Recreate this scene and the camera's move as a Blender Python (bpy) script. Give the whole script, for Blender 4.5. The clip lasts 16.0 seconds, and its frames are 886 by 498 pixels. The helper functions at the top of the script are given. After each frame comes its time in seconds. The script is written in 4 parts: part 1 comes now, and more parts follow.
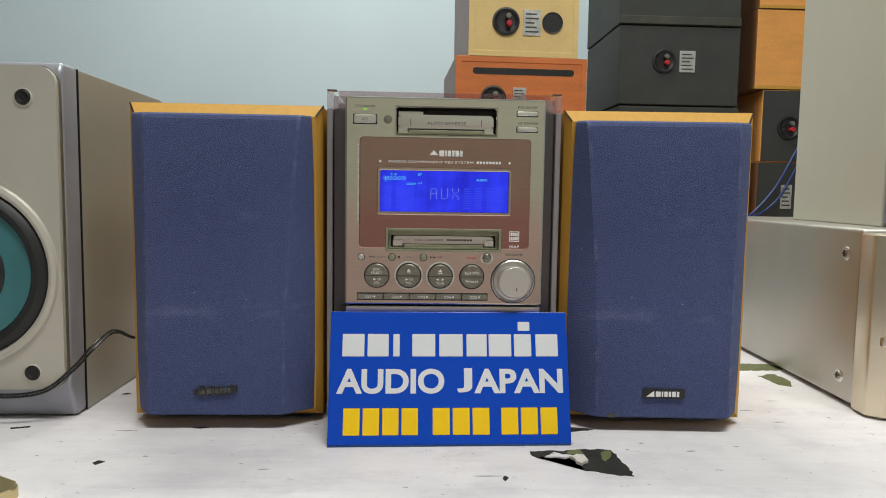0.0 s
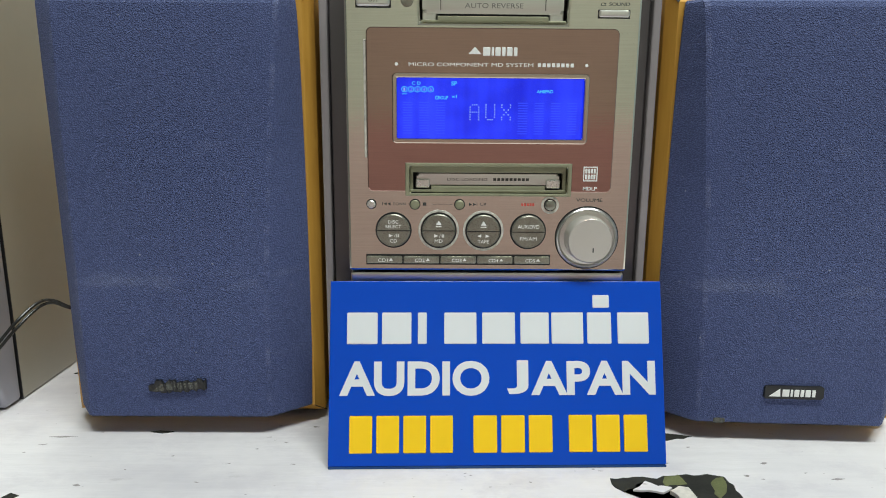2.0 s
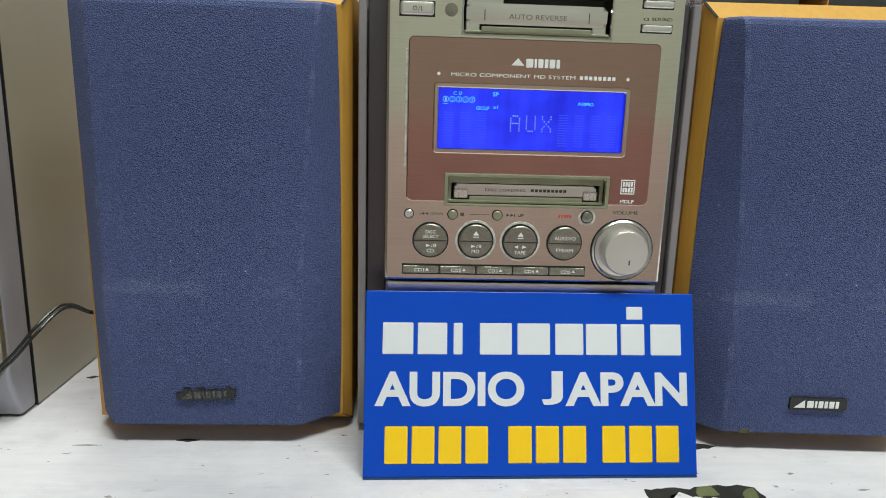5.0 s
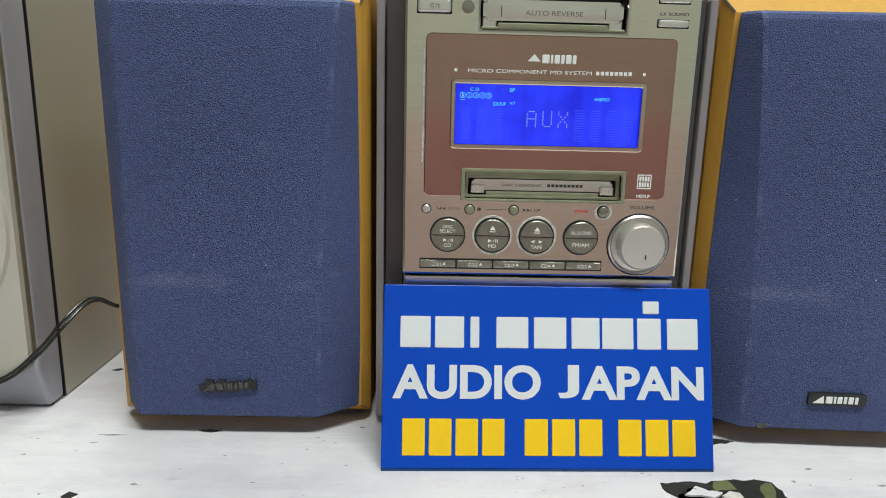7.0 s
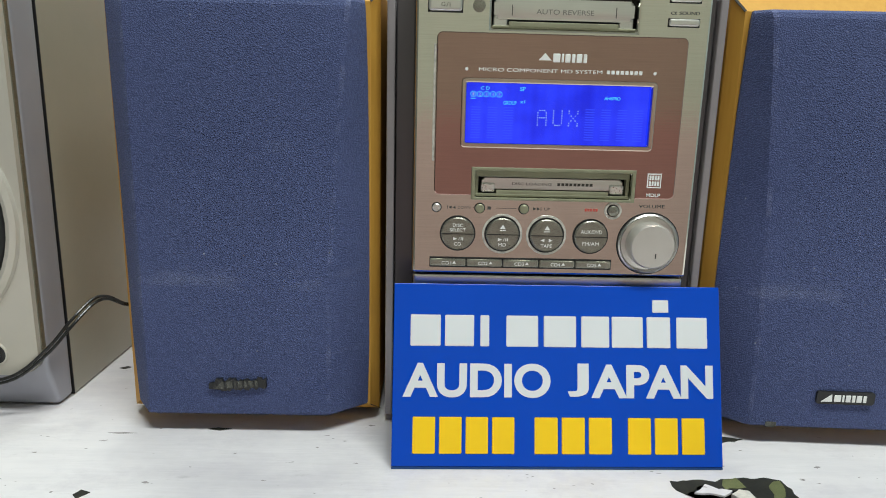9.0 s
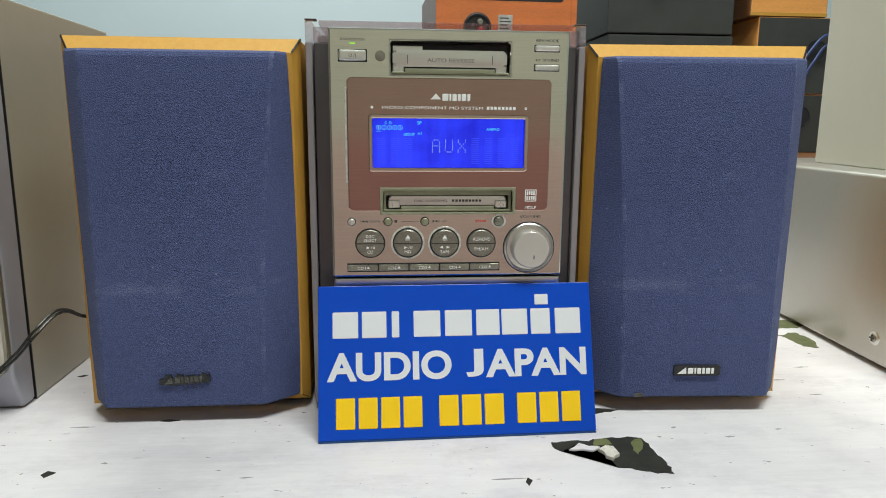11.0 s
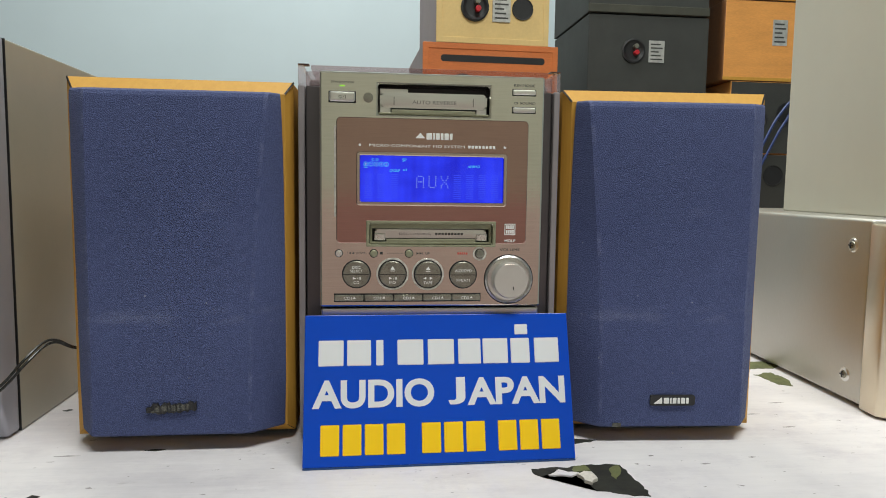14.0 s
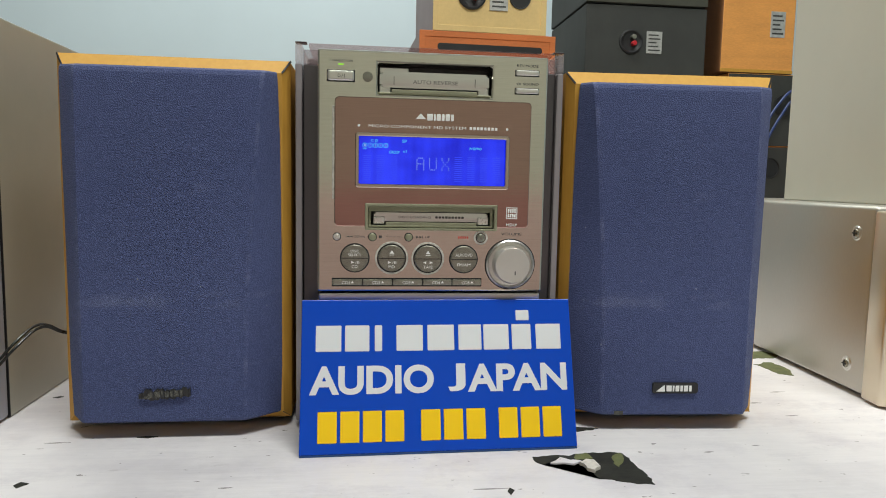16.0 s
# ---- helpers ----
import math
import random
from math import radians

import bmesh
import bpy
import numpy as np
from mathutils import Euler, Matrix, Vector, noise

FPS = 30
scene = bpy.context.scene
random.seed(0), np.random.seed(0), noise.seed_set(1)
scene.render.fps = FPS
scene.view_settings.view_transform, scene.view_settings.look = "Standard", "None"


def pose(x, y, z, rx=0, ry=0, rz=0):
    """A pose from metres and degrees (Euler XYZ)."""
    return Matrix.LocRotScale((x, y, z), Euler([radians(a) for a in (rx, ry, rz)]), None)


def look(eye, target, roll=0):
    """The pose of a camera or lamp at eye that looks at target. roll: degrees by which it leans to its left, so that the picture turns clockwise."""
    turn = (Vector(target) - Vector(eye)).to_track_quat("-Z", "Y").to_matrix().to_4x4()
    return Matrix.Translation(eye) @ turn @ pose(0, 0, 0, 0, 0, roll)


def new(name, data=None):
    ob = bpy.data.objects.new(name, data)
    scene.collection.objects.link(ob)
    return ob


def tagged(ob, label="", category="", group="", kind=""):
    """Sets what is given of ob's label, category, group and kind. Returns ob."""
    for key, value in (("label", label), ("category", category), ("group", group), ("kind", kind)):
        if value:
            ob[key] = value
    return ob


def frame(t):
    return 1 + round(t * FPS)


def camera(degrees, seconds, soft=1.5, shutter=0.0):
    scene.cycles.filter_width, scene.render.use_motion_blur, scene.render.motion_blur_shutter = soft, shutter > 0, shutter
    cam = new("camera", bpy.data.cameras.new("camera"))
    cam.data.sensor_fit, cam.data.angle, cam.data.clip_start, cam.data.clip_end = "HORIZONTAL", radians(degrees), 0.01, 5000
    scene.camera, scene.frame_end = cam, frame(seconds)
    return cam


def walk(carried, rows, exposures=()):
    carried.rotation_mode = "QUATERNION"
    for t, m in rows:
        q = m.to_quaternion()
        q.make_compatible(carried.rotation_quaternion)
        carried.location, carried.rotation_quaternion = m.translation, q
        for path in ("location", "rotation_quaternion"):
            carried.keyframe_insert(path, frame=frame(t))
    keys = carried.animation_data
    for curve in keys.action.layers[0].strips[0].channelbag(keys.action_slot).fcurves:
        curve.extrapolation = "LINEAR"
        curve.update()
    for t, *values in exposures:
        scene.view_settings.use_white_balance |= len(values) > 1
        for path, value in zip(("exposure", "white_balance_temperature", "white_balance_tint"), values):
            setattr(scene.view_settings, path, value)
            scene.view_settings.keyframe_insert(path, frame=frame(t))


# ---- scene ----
cam = camera(67.0, 16.0, soft=1.0)
PATH = [
    (0, (-0.0248, 0.0541, 0.9257), (0.0727, 2.0450, 0.7613), 0.87),
    (0.5, (-0.0278, 0.0900, 0.9222), (0.0222, 2.0770, 0.7007), 1.09),
    (1, (-0.0223, 0.1434, 0.9265), (-0.0183, 2.1207, 0.6265), -0.28),
    (1.5, (-0.0327, 0.1788, 0.9238), (-0.0272, 2.1443, 0.5535), -0.18),
    (2, (-0.0286, 0.2003, 0.9271), (0.0009, 2.1577, 0.5173), 0.46),
    (2.5, (-0.0306, 0.2060, 0.9289), (-0.0094, 2.1612, 0.5085), 0.60),
    (3, (-0.0404, 0.2122, 0.9304), (-0.0247, 2.1637, 0.4933), 0.95),
    (5.3, (-0.0611, 0.2023, 0.9343), (0.0502, 2.1550, 0.5162), 1.75),
    (5.5, (-0.0611, 0.2015, 0.9345), (0.0205, 2.1563, 0.5200), 1.68),
    (6, (-0.0629, 0.2007, 0.9361), (-0.0017, 2.1536, 0.5090), 1.64),
    (6.5, (-0.0625, 0.2006, 0.9331), (-0.0031, 2.1537, 0.5066), 1.54),
    (7, (-0.0600, 0.1994, 0.9329), (-0.0093, 2.1521, 0.5037), 1.40),
    (7.5, (-0.0609, 0.1957, 0.9341), (-0.0175, 2.1475, 0.5001), 1.37),
    (8, (-0.0607, 0.1941, 0.9372), (-0.0252, 2.1450, 0.4984), 1.32),
    (8.5, (-0.0631, 0.1951, 0.9348), (-0.0152, 2.1475, 0.5037), 1.45),
    (9, (-0.0657, 0.1993, 0.9337), (-0.0122, 2.1501, 0.4959), 1.46),
    (9.5, (-0.0673, 0.2053, 0.9371), (0.0317, 2.1512, 0.4857), 1.15),
    (10, (-0.0468, 0.1840, 0.9399), (0.1190, 2.1296, 0.5072), 0.83),
    (10.2, (-0.0407, 0.1697, 0.9427), (0.1281, 2.1153, 0.5112), 0.64),
    (12.3, (-0.0421, 0.1095, 0.9259), (0.1512, 2.0917, 0.7429), 0.19),
    (12.5, (-0.0413, 0.1097, 0.9255), (0.1542, 2.0926, 0.7524), 0.16),
    (13, (-0.0439, 0.1091, 0.9256), (0.1524, 2.0911, 0.7445), 0.34),
    (13.5, (-0.0399, 0.1089, 0.9216), (0.1689, 2.0887, 0.7294), 0.66),
    (14, (-0.0410, 0.1077, 0.9217), (0.1787, 2.0874, 0.7411), 0.77),
    (14.5, (-0.0416, 0.1109, 0.9186), (0.1829, 2.0887, 0.7245), 0.79),
    (15, (-0.0369, 0.1128, 0.9156), (0.2007, 2.0894, 0.7241), 0.80),
    (15.5, (-0.0403, 0.1152, 0.9148), (0.2055, 2.0906, 0.7206), 0.98),
    (16, (-0.0442, 0.1168, 0.9147), (0.1946, 2.0924, 0.7149), 1.11),
]
walk(cam, [(t, look(eye, target, roll)) for t, eye, target, roll in PATH],
     [(0, -0.24, 6430, 9), (0.5, -0.30, 6380, 8), (1.0, -0.04, 6280, 6), (1.5, 0.03, 6180, 4), (10.0, 0.02, 6150, 4), (11.2, -0.06, 6280, 6), (12.5, -0.17, 6380, 8), (16, -0.15, 6400, 8)])

# ---- world and lamps ----
world = bpy.data.worlds.new("world")
scene.world = world
world.use_nodes = True
world.node_tree.nodes["Background"].inputs[0].default_value = (0.55, 0.6, 0.65, 1)
world.node_tree.nodes["Background"].inputs[1].default_value = 0.15

TABLE = 0.75


def ceiling_lamp(x, y, z, sx, sy, watts, rz=0):
    data = bpy.data.lights.new("tube_light", "AREA")
    data.shape, data.size, data.size_y, data.energy = "RECTANGLE", sx, sy, watts
    data.color = (0.985, 1.0, 0.95)
    lamp = new("tube_light", data)
    lamp.matrix_basis = pose(x, y, z, 0, 0, rz)
    return lamp


LAMPS = [(0.34, -0.14, 2.72, 1.2, 0.30, 45), (-0.2, 1.45, 2.72, 1.2, 0.30, 34)]
for lx, ly, lz, lsx, lsy, lw in LAMPS:
    ceiling_lamp(lx, ly, lz, lsx, lsy, lw)


# ---- materials ----
def material(name):
    m = bpy.data.materials.new(name)
    m.use_nodes = True
    return m, m.node_tree.nodes, m.node_tree.links, m.node_tree.nodes["Principled BSDF"]


def coords(n, l, scale=(1, 1, 1), kind="Object"):
    tc, mp = n.new("ShaderNodeTexCoord"), n.new("ShaderNodeMapping")
    mp.inputs["Scale"].default_value = scale
    l.new(tc.outputs[kind], mp.inputs["Vector"])
    return mp.outputs["Vector"]


def noise_tex(n, l, vec, scale, detail=4, rough=0.6):
    t = n.new("ShaderNodeTexNoise")
    t.inputs["Scale"].default_value, t.inputs["Detail"].default_value, t.inputs["Roughness"].default_value = scale, detail, rough
    l.new(vec, t.inputs["Vector"])
    return t.outputs["Fac"]


def ramp(n, l, fac, stops):
    r = n.new("ShaderNodeValToRGB")
    while len(r.color_ramp.elements) < len(stops):
        r.color_ramp.elements.new(0.5)
    for e, (p, c) in zip(r.color_ramp.elements, stops):
        e.position, e.color = p, (*c, 1) if len(c) == 3 else c
    l.new(fac, r.inputs["Fac"])
    return r.outputs["Color"]


def mix(n, l, fac, a, b, mode="MIX"):
    m = n.new("ShaderNodeMix")
    m.data_type, m.blend_type = "RGBA", mode
    for sock, v in ((m.inputs[0], fac), (m.inputs[6], a), (m.inputs[7], b)):
        if isinstance(v, (int, float)):
            sock.default_value = v
        elif isinstance(v, tuple):
            sock.default_value = (*v, 1)
        else:
            l.new(v, sock)
    return m.outputs[2]


def bump(n, l, b, height, strength, dist=0.001):
    k = n.new("ShaderNodeBump")
    k.inputs["Strength"].default_value, k.inputs["Distance"].default_value = strength, dist
    l.new(height, k.inputs["Height"])
    l.new(k.outputs["Normal"], b.inputs["Normal"])


def surface(name, colour, rough=0.5, metal=0.0, vary=0.12, scale=30, stretch=(1, 1, 1), bumps=0.0, bump_scale=400, rough_vary=0.04, coat=0.0, fine=0.0):
    """A plain material with variation at two scales, uneven gloss and fine relief."""
    m, n, l, b = material(name)
    v = coords(n, l, stretch)
    big, small = noise_tex(n, l, v, scale, 5), noise_tex(n, l, v, scale * 14, 3)
    lo, hi = tuple(c * (1 - vary) for c in colour), tuple(min(1, c * (1 + vary)) for c in colour)
    c = ramp(n, l, big, [(0.3, lo), (0.7, hi)])
    if fine:
        c = mix(n, l, fine, c, ramp(n, l, small, [(0.35, tuple(x * 0.5 for x in colour)), (0.65, tuple(min(1, x * 1.4) for x in colour))]))
    l.new(c, b.inputs["Base Color"])
    r = n.new("ShaderNodeMapRange")
    r.inputs["To Min"].default_value, r.inputs["To Max"].default_value = max(0.02, rough - rough_vary), min(1, rough + rough_vary)
    l.new(small, r.inputs["Value"])
    l.new(r.outputs["Result"], b.inputs["Roughness"])
    b.inputs["Metallic"].default_value = metal
    b.inputs["Coat Weight"].default_value = coat
    if bumps:
        bump(n, l, b, noise_tex(n, l, v, bump_scale, 3), bumps, 0.0004)
    return m


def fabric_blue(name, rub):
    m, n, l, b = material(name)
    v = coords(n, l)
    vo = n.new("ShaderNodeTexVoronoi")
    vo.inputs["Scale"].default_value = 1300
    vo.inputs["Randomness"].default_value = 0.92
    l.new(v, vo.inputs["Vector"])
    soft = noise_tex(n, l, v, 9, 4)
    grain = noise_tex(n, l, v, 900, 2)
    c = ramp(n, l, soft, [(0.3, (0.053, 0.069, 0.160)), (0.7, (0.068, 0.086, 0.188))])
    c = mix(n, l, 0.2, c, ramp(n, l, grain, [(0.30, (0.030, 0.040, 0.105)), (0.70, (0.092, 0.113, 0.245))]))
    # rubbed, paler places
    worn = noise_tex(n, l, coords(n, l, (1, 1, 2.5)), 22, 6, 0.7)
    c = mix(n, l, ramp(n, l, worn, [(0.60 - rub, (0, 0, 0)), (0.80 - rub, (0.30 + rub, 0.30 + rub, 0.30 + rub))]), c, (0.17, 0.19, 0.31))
    # a rubbed streak across the cloth where the frame beneath has a bar
    sep = n.new("ShaderNodeSeparateXYZ")
    l.new(coords(n, l), sep.inputs[0])
    off = n.new("ShaderNodeMath")
    off.operation = "SUBTRACT"
    off.inputs[1].default_value = 0.088
    l.new(sep.outputs["Z"], off.inputs[0])
    dist = n.new("ShaderNodeMath")
    dist.operation = "ABSOLUTE"
    l.new(off.outputs[0], dist.inputs[0])
    band = ramp(n, l, dist.outputs[0], [(0.0, (0.75, 0.75, 0.75)), (0.0065, (0, 0, 0))])
    c = mix(n, l, mix(n, l, 1.0, band, ramp(n, l, noise_tex(n, l, coords(n, l, (1, 1, 3)), 28, 5, 0.7), [(0.45, (0, 0, 0)), (0.75, (0.6, 0.6, 0.6))]), "MULTIPLY"), c, (0.22, 0.24, 0.34))
    lint = noise_tex(n, l, v, 260, 1)
    # relief shading put into the colour: pips lighter, gaps between them darker
    weave_shading = ramp(n, l, vo.outputs["Distance"], [(0.10, (1.93, 1.90, 1.88)), (0.62, (0.90, 0.90, 0.95))])
    c = mix(n, l, 0.62, c, weave_shading, "MULTIPLY")
    c = mix(n, l, ramp(n, l, lint, [(0.80, (0, 0, 0)), (0.84, (0.7, 0.7, 0.7))]), c, (0.4, 0.42, 0.5))
    l.new(c, b.inputs["Base Color"])
    b.inputs["Roughness"].default_value = 0.8
    b.inputs["Sheen Weight"].default_value = 0.06
    b.inputs["Sheen Roughness"].default_value = 0.5
    b.inputs["Specular IOR Level"].default_value = 0.25
    bump(n, l, b, mix(n, l, 0.08, ramp(n, l, vo.outputs["Distance"], [(0.0, (1, 1, 1)), (0.8, (0, 0, 0))]), noise_tex(n, l, coords(n, l, (0.6, 1, 1.5)), 420, 3)), 0.75, 0.0006)
    return m


def table_paint():
    m, n, l, b = material("white table paint")
    v = coords(n, l)
    streak = noise_tex(n, l, coords(n, l, (2.5, 22, 1)), 6, 6, 0.65)
    cloud = noise_tex(n, l, v, 7, 5, 0.6)
    c = ramp(n, l, cloud, [(0.30, (0.53, 0.50, 0.535)), (0.50, (0.72, 0.685, 0.70)), (0.68, (0.80, 0.765, 0.765))])
    c = mix(n, l, ramp(n, l, noise_tex(n, l, coords(n, l, (1, 1.6, 1)), 19, 6, 0.72), [(0.50, (0, 0, 0)), (0.72, (0.75, 0.75, 0.75))]), c, (0.55, 0.51, 0.55))
    c = mix(n, l, 0.15, c, ramp(n, l, streak, [(0.3, (0.55, 0.53, 0.56)), (0.6, (0.90, 0.86, 0.86))]))
    dirt = noise_tex(n, l, coords(n, l, (1, 3.0, 1)), 34, 6, 0.7)
    c = mix(n, l, ramp(n, l, dirt, [(0.64, (0, 0, 0)), (0.80, (0.5, 0.5, 0.5))]), c, (0.34, 0.31, 0.31))
    speck = noise_tex(n, l, coords(n, l, (1, 2.2, 1)), 150, 2, 0.5)
    c = mix(n, l, ramp(n, l, speck, [(0.73, (0, 0, 0)), (0.76, (0.8, 0.8, 0.8))]), c, (0.12, 0.09, 0.08))
    l.new(c, b.inputs["Base Color"])
    b.inputs["Roughness"].default_value = 0.5
    bump(n, l, b, streak, 0.35, 0.0015)
    return m


def wood_yellow():
    m, n, l, b = material("honey wood vinyl")
    v = coords(n, l, (1, 1, 1))
    g = noise_tex(n, l, coords(n, l, (30, 30, 3)), 12, 4)
    c = ramp(n, l, g, [(0.3, (0.545, 0.285, 0.045)), (0.7, (0.60, 0.325, 0.056))])
    c = mix(n, l, ramp(n, l, noise_tex(n, l, v, 70, 4), [(0.70, (0, 0, 0)), (0.84, (0.35, 0.35, 0.35))]), c, (0.36, 0.18, 0.05))
    l.new(c, b.inputs["Base Color"])
    b.inputs["Roughness"].default_value = 0.6
    b.inputs["Specular IOR Level"].default_value = 0.3
    return m


def brushed(name, colour, rough, along=(1, 1, 60), vary=0.06, smear=0.3):
    m, n, l, b = material(name)
    s = noise_tex(n, l, coords(n, l, along), 40, 3)
    big = noise_tex(n, l, coords(n, l), 25, 4)
    lo, hi = tuple(c * (1 - vary) for c in colour), tuple(min(1, c * (1 + vary)) for c in colour)
    l.new(mix(n, l, 0.4, ramp(n, l, s, [(0.3, lo), (0.7, hi)]), ramp(n, l, big, [(0.3, lo), (0.7, hi)])), b.inputs["Base Color"])
    b.inputs["Metallic"].default_value = 1.0
    r = n.new("ShaderNodeMapRange")
    r.inputs["To Min"].default_value, r.inputs["To Max"].default_value = rough * (1 - smear), rough * (1 + smear)
    l.new(big, r.inputs["Value"])
    l.new(r.outputs["Result"], b.inputs["Roughness"])
    bump(n, l, b, s, 0.05, 0.0002)
    return m


def acrylic(name, tint, milk, fac):
    """Thin smoky sheet: part see-through, part milky, with a glossy skin."""
    m, n, l, b = material(name)
    tr, fr = n.new("ShaderNodeBsdfTransparent"), n.new("ShaderNodeMixShader")
    tr.inputs["Color"].default_value = (*tint, 1)
    b.inputs["Base Color"].default_value = (*milk, 1)
    b.inputs["Roughness"].default_value = 0.15
    fr.inputs[0].default_value = fac
    l.new(tr.outputs[0], fr.inputs[1])
    l.new(b.outputs[0], fr.inputs[2])
    l.new(fr.outputs[0], n["Material Output"].inputs["Surface"])
    return m


def glow(name, colour, strength):
    m, n, l, b = material(name)
    b.inputs["Base Color"].default_value = (0.01, 0.01, 0.02, 1)
    b.inputs["Emission Color"].default_value = (*colour, 1)
    b.inputs["Emission Strength"].default_value = strength
    b.inputs["Roughness"].default_value = 0.15
    return m


CLOTH, CLOTH_PALER, PAINT, HONEY = fabric_blue("blue grille cloth", 0.0), fabric_blue("paler blue grille cloth", 0.13), table_paint(), wood_yellow()
KNOB = surface("satin knob metal", (0.60, 0.57, 0.53), 0.42, metal=0.6, vary=0.04, scale=40)
CABLE = surface("glossy black cable", (0.012, 0.012, 0.012), 0.28, vary=0.1)
BEZEL = brushed("pale bronze bezel", (0.56, 0.46, 0.39), 0.16)
WALL_BLUE = surface("pale blue wall paint", (0.60, 0.70, 0.745), 0.7, vary=0.03, scale=2, bumps=0.15, bump_scale=120)
# tone chosen for what the hi-fi front mirrors from behind the viewer
WALL_UP = surface("grey olive reflection tone", (0.66, 0.63, 0.53), 0.7, vary=0.04, scale=2)
WORNFOIL = surface("scuffed dark foil", (0.085, 0.085, 0.075), 0.22, metal=0.5, vary=0.5, scale=900, bumps=0.6)
# dark tone for an unseen side wall, so less light bounces back
WALL_SIDE = surface("dull grey against bounce", (0.30, 0.30, 0.29), 0.7, vary=0.05, scale=2)
# rose for an unseen band that gives the hi-fi front its pink reflection
ROSE_REFLECT = surface("rose reflection tone", (0.72, 0.50, 0.47), 0.6, vary=0.06, scale=2)
CEIL = surface("white ceiling paint", (0.8, 0.8, 0.78), 0.8, vary=0.03, scale=3)
FLOOR = surface("grey floor tile", (0.26, 0.25, 0.23), 0.35, vary=0.1, scale=3)
BARE = surface("bare dark board", (0.018, 0.018, 0.013), 0.85, vary=0.9, scale=60, bumps=0.6, bump_scale=300, fine=0.4)
OLIVE = surface("olive bare board", (0.13, 0.14, 0.055), 0.7, vary=0.3, scale=90, bumps=0.5, fine=0.3)
SCRATCH = surface("grey scuffed paint", (0.34, 0.31, 0.31), 0.7, vary=0.3, scale=300)
FLAKE = surface("paint flake", (0.62, 0.58, 0.52), 0.6, vary=0.2, scale=200)
CHAMPAGNE = brushed("champagne aluminium", (0.68, 0.655, 0.575), 0.11, vary=0.10, smear=0.45)
SILVER = brushed("silver aluminium", (0.66, 0.65, 0.62), 0.30)
BRIGHT = surface("bright silver plastic", (0.72, 0.70, 0.66), 0.28, metal=0.85, vary=0.06, scale=80)
BROWN = brushed("brown metal panel", (0.41, 0.265, 0.225), 0.075, vary=0.10)
BLACK = surface("black plastic", (0.012, 0.012, 0.013), 0.45, vary=0.3)
DARKGREY = surface("dark grey button plastic", (0.27, 0.265, 0.22), 0.28, metal=0.75, vary=0.15, scale=200)
OLIVEGREY = surface("olive grey plastic", (0.27, 0.27, 0.18), 0.42, metal=0.3, vary=0.1, scale=100)
MAUVE = surface("mauve grey plastic", (0.16, 0.13, 0.135), 0.4, vary=0.1, scale=20)
SMOKE = acrylic("smoky clear acrylic", (0.93, 0.89, 0.90), (0.55, 0.50, 0.52), 0.30)
TOPSMOKE = acrylic("brown clear acrylic", (0.90, 0.82, 0.82), (0.25, 0.16, 0.16), 0.20)
WINGEDGE = surface("pale mauve acrylic edge", (0.26, 0.235, 0.245), 0.2, vary=0.04)
STEEL = brushed("grey steel", (0.72, 0.72, 0.68), 0.3, along=(1, 1, 40))
LINER = surface("mauve silver liner", (0.085, 0.075, 0.079), 0.22, metal=0.3, vary=0.04, scale=20)
WHITE = surface("white print", (0.80, 0.80, 0.78), 0.5, vary=0.03)
DARKPRINT = surface("dark print", (0.05, 0.05, 0.045), 0.5, vary=0.05)
REDPRINT = surface("red print", (0.5, 0.08, 0.06), 0.5, vary=0.05)
SIGNBLUE = surface("blue sign face", (0.004, 0.060, 0.48), 0.22, vary=0.05, scale=8)
SIGNBLUE.node_tree.nodes["Principled BSDF"].inputs["Specular IOR Level"].default_value = 0.22
SIGNWHITE = surface("white sign vinyl", (0.70, 0.71, 0.73), 0.35, vary=0.04, scale=8)
SIGNEDGE = surface("dark blue acrylic edge", (0.01, 0.045, 0.16), 0.2, vary=0.1)
YELLOW = surface("yellow sign print", (0.90, 0.57, 0.004), 0.3, vary=0.03)
SPK_SILVER = surface("warm silver lacquer", (0.60, 0.57, 0.51), 0.38, metal=0.4, vary=0.05, scale=12)
SPK_LILAC = surface("lilac grey lacquer", (0.33, 0.33, 0.37), 0.38, metal=0.3, vary=0.06, scale=14)
TAUPE = surface("taupe vinyl", (0.41, 0.395, 0.33), 0.42, metal=0.35, vary=0.06, scale=9, bumps=0.1)
TEAL = surface("teal woofer cone", (0.045, 0.17, 0.19), 0.55, vary=0.12, scale=40, bumps=0.2)
RUBBER = surface("black rubber", (0.012, 0.012, 0.012), 0.5, vary=0.2)
AMP_SIDE = brushed("grey lacquered steel", (0.52, 0.50, 0.45), 0.48, along=(1, 30, 3), vary=0.04)
AMP_FRONT = surface("champagne front lacquer", (0.66, 0.58, 0.45), 0.3, metal=0.8, vary=0.05, scale=12)
GREYBOX = surface("grey speaker vinyl", (0.60, 0.59, 0.50), 0.55, vary=0.04, scale=5)
LAVENDER = surface("lavender plastic", (0.22, 0.22, 0.34), 0.4, vary=0.05)
BEIGE = surface("beige particle board", (0.76, 0.54, 0.225), 0.65, vary=0.05, scale=14, fine=0.06)
ORANGERED = surface("orange red wood veneer", (0.64, 0.175, 0.04), 0.5, vary=0.12, scale=8, stretch=(1, 1, 6), fine=0.15)
ORANGE = surface("orange wood veneer", (0.80, 0.35, 0.085), 0.5, vary=0.12, scale=8, stretch=(1, 1, 5), fine=0.15)
